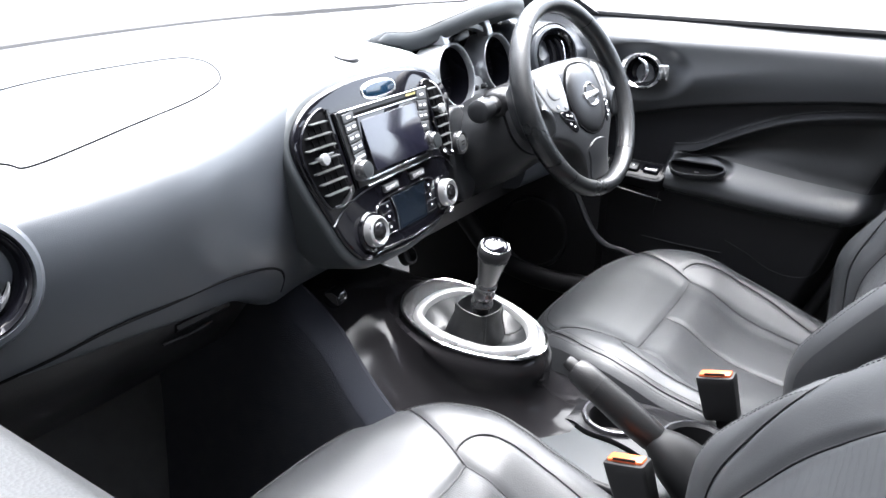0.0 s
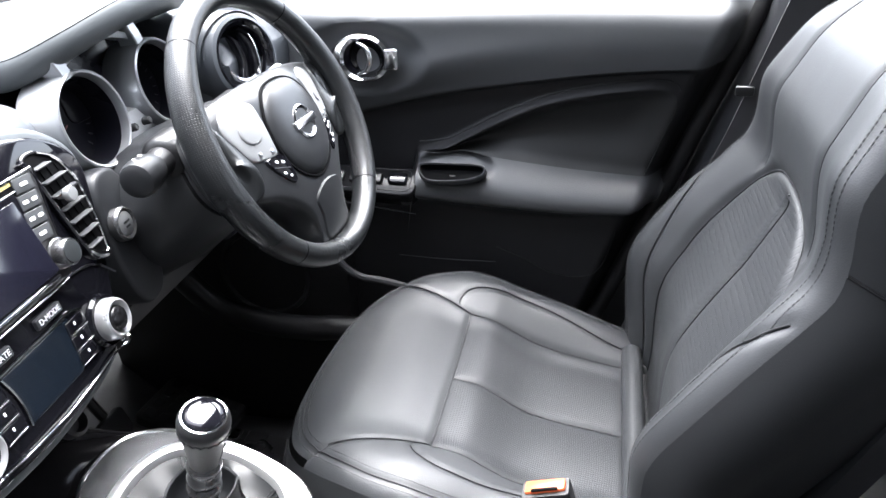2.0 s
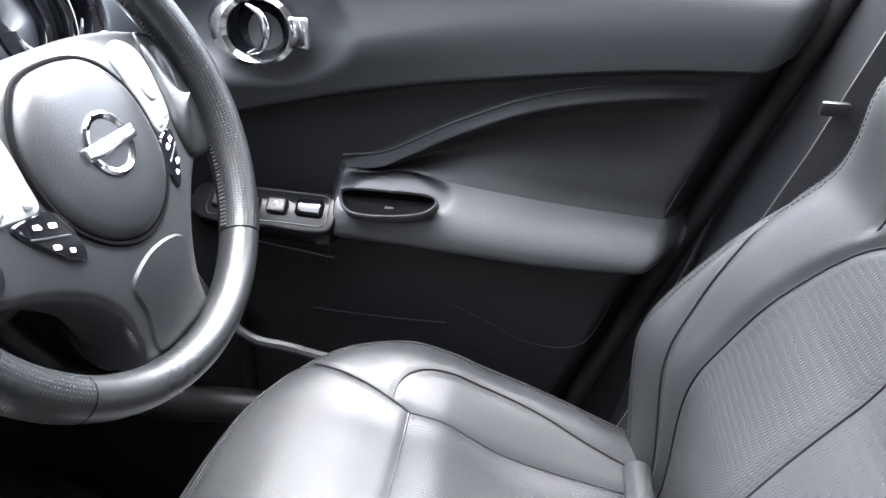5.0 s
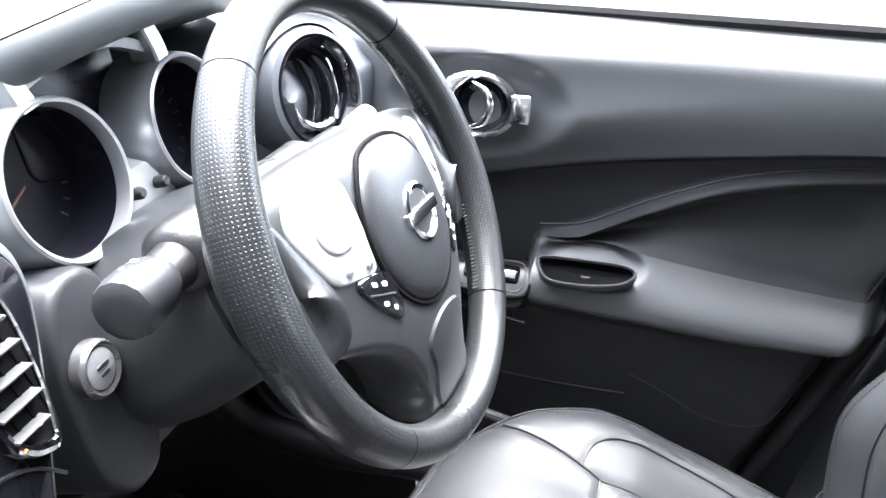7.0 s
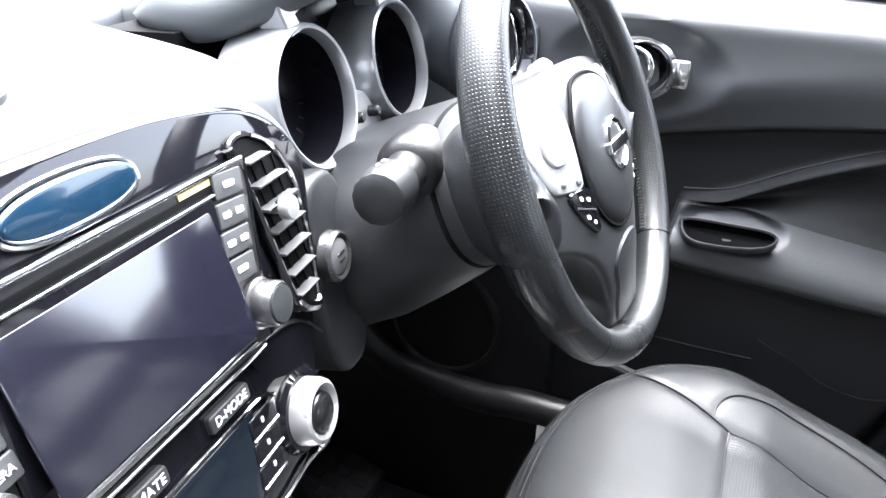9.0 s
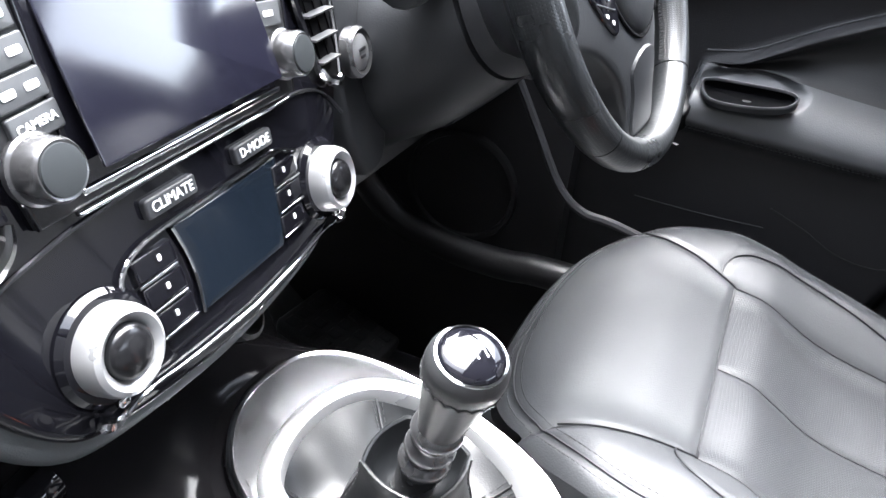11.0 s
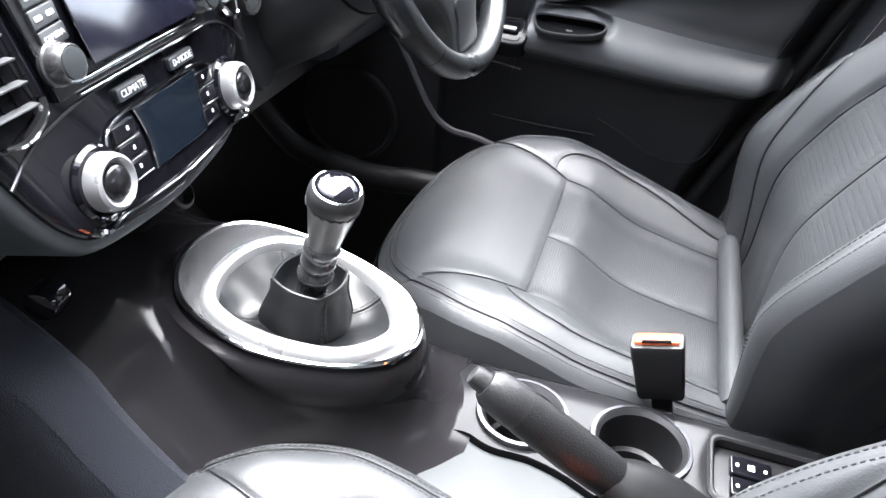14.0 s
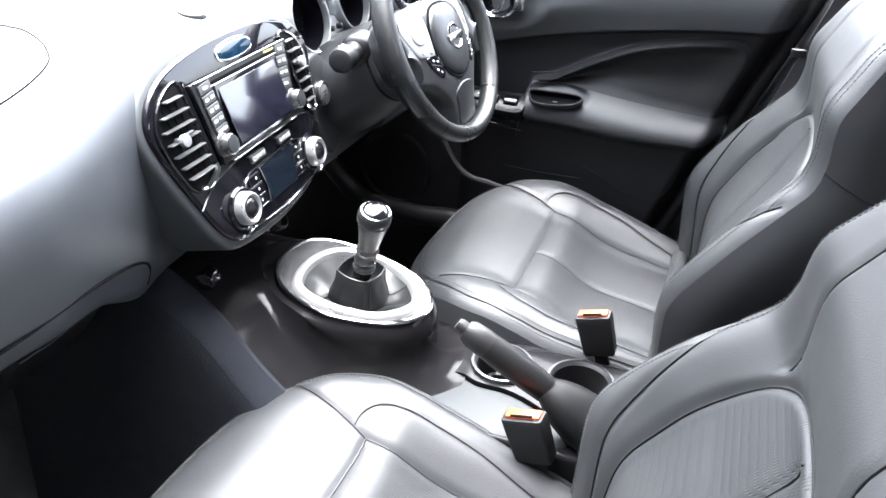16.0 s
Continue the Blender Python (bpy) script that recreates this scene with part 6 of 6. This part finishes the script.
def door_point(u, z):
    y = 0.16 + (door_end(z) - 0.16) * u
    ab, at, iu, dl = limits(u)
    x = 0.650 + 0.034 * smoothstep(0.735, 0.790, z) ** 2
    x += 0.016 * smoothstep(dl + 0.003, dl - 0.008, z)
    x -= 0.010 * math.exp(-((z - dl - 0.03) / 0.045) ** 2)
    x -= 0.028 * math.exp(-((y + 0.07) / 0.20) ** 2) * smoothstep(dl, dl + 0.06, z) * smoothstep(0.80, 0.75, z)
    fade = smoothstep(U0 + 0.01, U0 + 0.08, u) * smoothstep(U2 + 0.01, U2 - 0.09, u)
    if u >= U0 - 0.01:
        iu2 = lin(T_INS, u)
        x -= 0.013 * fade * math.exp(-((z - iu2) / 0.010) ** 2)
        if at < z < iu:
            x += 0.016 * math.sin(math.pi * (z - at) / max(0.004, iu - at)) ** 2 * fade
        a2, b2 = lin(T_TOP, u), lin(T_BOT, u)
        v = (z - b2) / max(0.02, a2 - b2)
        x -= 0.044 * smoothstep(U0 - 0.008, U0 + 0.012, u) * smoothstep(-0.15, 0.30, v) * (1 - smoothstep(0.38, 1.22, v))
    x += 0.055 * smoothstep(0.925, 1.0, u) ** 1.6
    e2 = ((y + 0.200) / 0.066) ** 2 + ((z - 0.534) / 0.022) ** 2
    if e2 < 1:
        x += 0.013 * smoothstep(1.0, 0.25, e2)
    e = ((y + 0.074) / 0.090) ** 2 + ((z - 0.698) / 0.050) ** 2
    if e < 1.8:
        x += 0.018 * smoothstep(1.25, 0.30, e)
    return Vector((x, y, z))


door = thing("door_1", pose(0, 0, 0), "black trimmed driver door, closed, with padded armrest", "door", kind="structure")
UU = sorted(set([i / 240 for i in range(241)] + [U0 - 0.001, U0, U1, U1 + 0.001, U2, U2 + 0.001]))


def door_patch(name, lo, hi, n, material, label, power=1.0):
    rows = []
    for u in UU:
        a, b = lo(u), hi(u)
        rows.append([door_point(u, a + (b - a) * i / n) for i in range(n + 1)])
    return patch(name, rows, material, door, label)


door_patch("lower_panel", lambda u: 0.18, lambda u: limits(u)[0], 44, M_DOORDARK, "black lower door panel with pocket")
# armrest lightened and hollow darkened to carry light and shade in colour
door_patch("armrest", lambda u: limits(u)[0], lambda u: limits(u)[1], 26, M_ARM_LIT, "padded stitched armrest")
door_patch("shaded_hollow", lambda u: limits(u)[1], lambda u: limits(u)[2], 26, M_HOLLOW, "leather hollow over the armrest, shade put into its colour")
door_patch("dark_panel", lambda u: limits(u)[2], lambda u: limits(u)[3], 34, M_DOORDARK, "matt black door panel")
door_patch("upper_trim", lambda u: limits(u)[3], lambda u: 0.790, 44, M_DOOR, "grey soft upper door trim")
part("door_shell", loft([[(0.705, 0.18, 0.16), (0.76, 0.18, 0.10), (0.80, 0.18, 0.50), (0.745, 0.18, 0.785), (0.680, 0.18, 0.789), (0.70, 0.18, 0.5)], [(0.755, -0.38, 0.16), (0.77, -0.37, 0.10), (0.80, -0.50, 0.50), (0.770, -0.615, 0.785), (0.755, -0.615, 0.789), (0.760, -0.50, 0.5)]]), M_PAINT, door, "white painted outer door shell")
part("window_seal", tube([(0.684, 0.20 - 0.78 * i / 20, 0.789) for i in range(21)], 0.007, 8), M_RUBBER, door)
part("edge_seal", tube([(0.700, door_end(z) - 0.006, z) for z in [0.20 + 0.585 * q / 24 for q in range(25)]], 0.013, 10), M_RUBBER, door, "black rubber seal along the rear edge of the door")
# pull cup in the armrest
CUPM = basis((0.6210, -0.200, 0.534), (0, -0.88, 0.03), (0.75, 0.0, 0.66))
cupo = outline([(-0.048, 0.005), (-0.042, 0.012), (0.0, 0.012), (0.040, 0.010), (0.048, 0.002), (0.034, -0.008), (0.0, -0.013), (-0.036, -0.011)], 56)
pc = part("pull_cup", frame_ring(inset(cupo, -0.0035), cupo, -0.008, 0.004, 0.002), M_TRIM, door, "rimmed pull cup in the armrest", m=CUPM)
# near-black dish stands in for the shade inside the leather cup
part("cup_shade", loft([[(x, y, 0.001) for x, y in cupo], [(x * 0.97, y * 0.93, -0.006) for x, y in cupo], [(x * 0.85, y * 0.75, -0.009) for x, y in cupo], [(x * 0.1, y * 0.1, -0.010) for x, y in cupo]], caps=False), M_DARK, pc)
# window switch panel ahead of the armrest
swm = basis((0.628, -0.070, 0.515), (0, -1, -0.02), (0.80, 0, 0.6))
wp = part("window_switches", slab(outline([(-0.075, -0.020), (-0.075, 0.020), (0.03, 0.022), (0.068, 0.020), (0.068, -0.022), (0.0, -0.024)], 50), -0.03, 0.0, 0.003), M_DECK, door, "gloss black window switch panel", m=swm)
for k in range(3):
    b = part("rocker", slab(rounded(0.022, 0.018, 0.004), 0.0, 0.006, 0.003), M_BLACK, wp, m=pose(-0.05 + 0.03 * k, 0.0, 0.0))
    part("mark", slab(rounded(0.004, 0.003, 0.001), 0, 0.0004, 0.0001), M_WHITE, b, m=pose(0, 0.002, 0.006))
part("mirror_switch", box(0.030, 0.020, 0.012, 0.004, 3, (0.045, 0.002, 0.0)), M_GLOSS, wp, "gloss black switch block")
part("panel_edge", tube([(x, y, 0.001) for x, y in rounded(0.130, 0.036, 0.008)], 0.0005, 6, True), M_BLACK, wp)
part("chrome_line", tube([(0.632, -0.005 - 0.135 * i / 8, 0.474 - 0.002 * i) for i in range(9)], 0.0016, 6), M_CHROME, door, "thin chrome line below the switches")
# inside handle
HM = basis((0.624, -0.0725, 0.700), (0, -1, 0), (0.10, 0, 1))
hd = part("inside_handle", frame_ring(ellipse(0.043, 0.033, 56, 2.1), [(x + 0.004, y) for x, y in ellipse(0.029, 0.026, 56, 2.0)], -0.012, 0.008, 0.004), M_CHROME, door, "chrome inside door handle in its bowl", m=HM)
part("bowl", loft([[(x + 0.004, y, 0.0) for x, y in ellipse(0.029, 0.026, 40)], [(x * 0.8 + 0.004, y * 0.8, -0.012) for x, y in ellipse(0.029, 0.026, 40)], [(x * 0.1 + 0.004, y * 0.1, -0.016) for x, y in ellipse(0.029, 0.026, 40)]], caps=False), M_GLOSS, hd)
part("lever", tube(spline([(-0.004, -0.022, 0.004), (0.010, -0.015, 0.008), (0.016, 0.0, 0.010), (0.010, 0.015, 0.008), (-0.004, 0.022, 0.004)], 20), [0.0015 + 0.0032 * math.sin(math.pi * (q + 1) / 21) for q in range(20)], 10), M_CHROME, hd, "curved chrome lever")
part("lock_tab", box(0.020, 0.030, 0.012, 0.004, 3, (0.046, 0.0, 0.004)), M_CHROME, hd, "chrome lock tab")
part("insert_joint", tube([door_point(u, lin(T_INS, u) + 0.013) - Vector((0.0006, 0, 0)) for u in [U0 + 0.002 + (U2 - U0 - 0.012) * q / 60 for q in range(61)]], 0.0012, 6), M_PIPE, door)
part("armrest_joint", tube([door_point(U0 + 0.002, 0.470 + 0.080 * q / 16) - Vector((0.0008, 0, 0)) for q in range(17)], 0.0010, 6), M_PIPE, door)
# stitched line below the armrest
arm_u = [U0 + 0.004 + (0.93 - U0) * i / 60 for i in range(61)]
for up in (0.0015, 0.0085):
    part("arm_piping", tube([door_point(u, lin(T_BOT, u) + up) - Vector((0.0003, 0, 0)) for u in arm_u], 0.0007, 6), M_PIPE, door)
    part("stitching", stitches([[door_point(u, lin(T_BOT, u) + up + 0.0030) - Vector((0.0005, 0, 0)) for u in arm_u]]), M_STITCH, door, smooth=False)["kind"] = "stuff"
# two thin dark lines imitate the change of shading round the pocket
part("pocket_shade_line", tube([door_point((0.16 - y) / (0.16 - door_end(z)), z) - Vector((0.001, 0, 0)) for p in spline([(0, -0.262, 0.393), (0, -0.306, 0.375), (0, -0.347, 0.354), (0, -0.393, 0.349), (0, -0.428, 0.368), (0, -0.445, 0.43)], 30) for y, z in [(p.y, p.z)]], 0.0008, 6), M_BLACK, door)
part("pocket_edge_shade", tube([(0.664, -0.10 - 0.16 * i / 10, 0.366 - 0.002 * math.sin(i / 10 * 3.1)) for i in range(11)], 0.0008, 6), M_TRIM, door)
# weather seal that follows the front lower edge of the door
seal = spline([(0.61, 0.095, 0.57), (0.61, 0.059, 0.503), (0.61, 0.026, 0.445), (0.61, -0.013, 0.377), (0.61, -0.048, 0.350), (0.61, -0.094, 0.344), (0.615, -0.20, 0.315), (0.62, -0.28, 0.28)], 40)
sl = part("trim", tube(seal, 0.006, 8), M_TRIM)
tagged(sl, "grey rubber door seal along the door opening", "door seal", kind="structure")

# kick panel with speaker ring, foot rest and mat
kick = thing("kick_panel", pose(0, 0, 0), "black footwell side panel with round speaker cover", "side panel")
part("panel", loft([[(0.64, y, 0.0), (0.625, y, 0.2), (0.625, y, 0.50), (0.70, y, 0.50), (0.70, y, 0.0)] for y in (0.46, 0.2, 0.06, -0.02)]), M_DOORDARK, kick)
part("speaker_ring", lathe([(0.082, 0.0), (0.080, 0.008), (0.074, 0.009), (0.072, 0.003), (0, 0.004)], 48), M_BLACK, kick, m=basis((0.625, 0.125, 0.335), (0, -1, 0), (0, 0, 1)))
sillin = spline([(0.600, 0.36, 0.42), (0.600, 0.285, 0.345), (0.600, 0.235, 0.292), (0.603, 0.193, 0.262), (0.606, 0.116, 0.244), (0.606, 0.042, 0.243), (0.606, -0.05, 0.250), (0.606, -0.5, 0.25)], 40)
so = part("trim", tube(sillin, 0.022, 10), M_BLACK)
tagged(so, "black plastic door sill cover", "sill", kind="structure")
pedal = thing("foot_rest", basis((0.555, 0.275, 0.075), (0.97, -0.1, 0.0), (0.0, 0.95, 0.22)), "black rubber foot rest pad on the floor", "foot rest")
part("pad", slab(rounded(0.115, 0.16, 0.01), -0.02, 0.0, 0.004), M_RUBBER, pedal)
for i in range(4):
    for j in range(5):
        part("rib", box(0.020, 0.020, 0.004, 0.002, 1, (-0.040 + 0.027 * i, -0.06 + 0.030 * j, 0.001)), M_RUBBER, pedal)

mat_ring = outline([(0.27, 0.36), (0.40, 0.40), (0.52, 0.40), (0.60, 0.34), (0.625, 0.20), (0.625, -0.20), (0.22, -0.20), (0.22, 0.20)], 60)
floor_mat = thing("floor_mat", pose(0, 0, 0), "black rubber-backed floor mat in the driver footwell", "floor mat")
part("mat", slab(mat_ring, 0.0, 0.012, 0.004), M_BELT, floor_mat)
pad_ring = [(0.400, 0.060), (0.575, 0.110), (0.600, 0.300), (0.560, 0.325), (0.545, 0.400), (0.430, 0.385)]
heel = part("heel_pad", slab([(x0 + (x1 - x0) * q / 6, y0 + (y1 - y0) * q / 6) for (x0, y0), (x1, y1) in zip(pad_ring, pad_ring[1:] + pad_ring[:1]) for q in range(6)], 0.010, 0.0155, 0.002), M_HEEL, floor_mat, "shiny ribbed rubber heel pad")
for i in range(5):
    for j in range(4):
        part("rib", box(0.026, 0.040, 0.004, 0.0015, 1, (0.440 + 0.032 * i, 0.140 + 0.052 * j + 0.006 * i, 0.0165)), M_HEEL, heel)
brake = thing("brake_pedal", basis((0.395, 0.300, 0.165), (1, 0, 0), (0, 0.35, 0.94)), "black rubber brake pedal hanging in the footwell", "pedal")
part("pad", slab(rounded(0.062, 0.050, 0.010), -0.010, 0.0, 0.004), M_RUBBER, brake)
part("arm", tube([(0.0, 0.0, -0.008), (0.0, 0.06, -0.02), (0.0, 0.22, -0.02)], 0.008, 8), M_BLACK, brake)

# seat belt on the centre pillar
belt = thing("seat_belt", pose(0, 0, 0), "black seat belt webbing hanging on the centre pillar", "seat belt")
part("webbing", loft([[(0.60, y - 0.022, z), (0.602, y + 0.022, z), (0.605, y + 0.022, z), (0.603, y - 0.022, z)] for y, z in ((-0.71, 1.02), (-0.65, 0.80), (-0.60, 0.63), (-0.52, 0.40), (-0.46, 0.22))]), M_BELT, belt)
part("tongue", box(0.008, 0.024, 0.013, 0.003, 2, (0.596, -0.587, 0.676)), M_BLACK, belt, "black belt tongue")
part("anchor", box(0.012, 0.06, 0.05, 0.004, 2, (0.612, -0.452, 0.262)), M_GREYMETAL, belt, "steel belt anchor")

# door mirror outside the driver window
mirror = thing("door_mirror", pose(0, 0, 0), "white door mirror outside the driver window", "door mirror")
part("housing", loft([[(0.93 + x * f, y0, 0.90 + z * f) for x, z in ellipse(0.11, 0.075, 40, 2.6)] for y0, f in ((0.30, 0.55), (0.27, 0.9), (0.22, 1.0), (0.20, 0.98))]), M_PAINT, mirror)
part("mirror_glass", loft([[(0.93 + x, y0, 0.90 + z) for x, z in ellipse(0.10, 0.066, 40, 2.6)] for y0 in (0.203, 0.199)]), M_CHROME, mirror)
part("arm", tube([(0.78, 0.22, 0.82), (0.86, 0.24, 0.85)], 0.025, 10), M_BLACK, mirror)
tri_ = part("trim", loft([[(0.675, 0.04, 0.79), (0.675, 0.32, 0.79), (0.655, 0.22, 0.90)], [(0.69, 0.04, 0.79), (0.69, 0.32, 0.79), (0.67, 0.22, 0.90)]]), M_BLACK)
tagged(tri_, "black triangular trim at the mirror foot", "trim", kind="structure")


# passenger door, closed, with its window lowered
pdoor = thing("door_2", pose(0, 0, 0), "black trimmed passenger door, closed, with lowered window", "door", kind="structure")
prof = [(-0.658, 0.14), (-0.654, 0.30), (-0.654, 0.50), (-0.650, 0.62), (-0.649, 0.70), (-0.651, 0.745), (-0.658, 0.768), (-0.670, 0.780), (-0.700, 0.788), (-0.740, 0.796), (-0.760, 0.788), (-0.760, 0.60), (-0.700, 0.14)]
part("upper_trim", loft([[(x, y, z) for x, z in prof] for y in [0.14 - 0.88 * q / 24 for q in range(25)]]), M_HOLLOW, pdoor, "grey soft door trim")
part("armrest", loft([[(-0.640 + 0.050 * f * math.cos(a), y, 0.51 + 0.040 * math.sin(a)) for a in [math.pi * (q / 12 - 0.5) for q in range(13)]] for y, f in ((-0.02, 0.15), (-0.06, 0.8), (-0.12, 1.0), (-0.40, 1.0), (-0.46, 0.6), (-0.48, 0.1))]), M_LEATHER, pdoor, "padded leather armrest")
part("window_seal", tube([(-0.765, 0.14 - 0.88 * q / 20, 0.790) for q in range(21)], 0.006, 8), M_RUBBER, pdoor)
part("door_shell", loft([[(-0.710, y, 0.10), (-0.768, y, 0.62), (-0.769, y, 0.778), (-0.795, y, 0.774), (-0.830, y, 0.50), (-0.790, y, 0.10)] for y in (0.16, -0.30, -0.76)]), M_PAINT, pdoor, "white painted outer door shell")
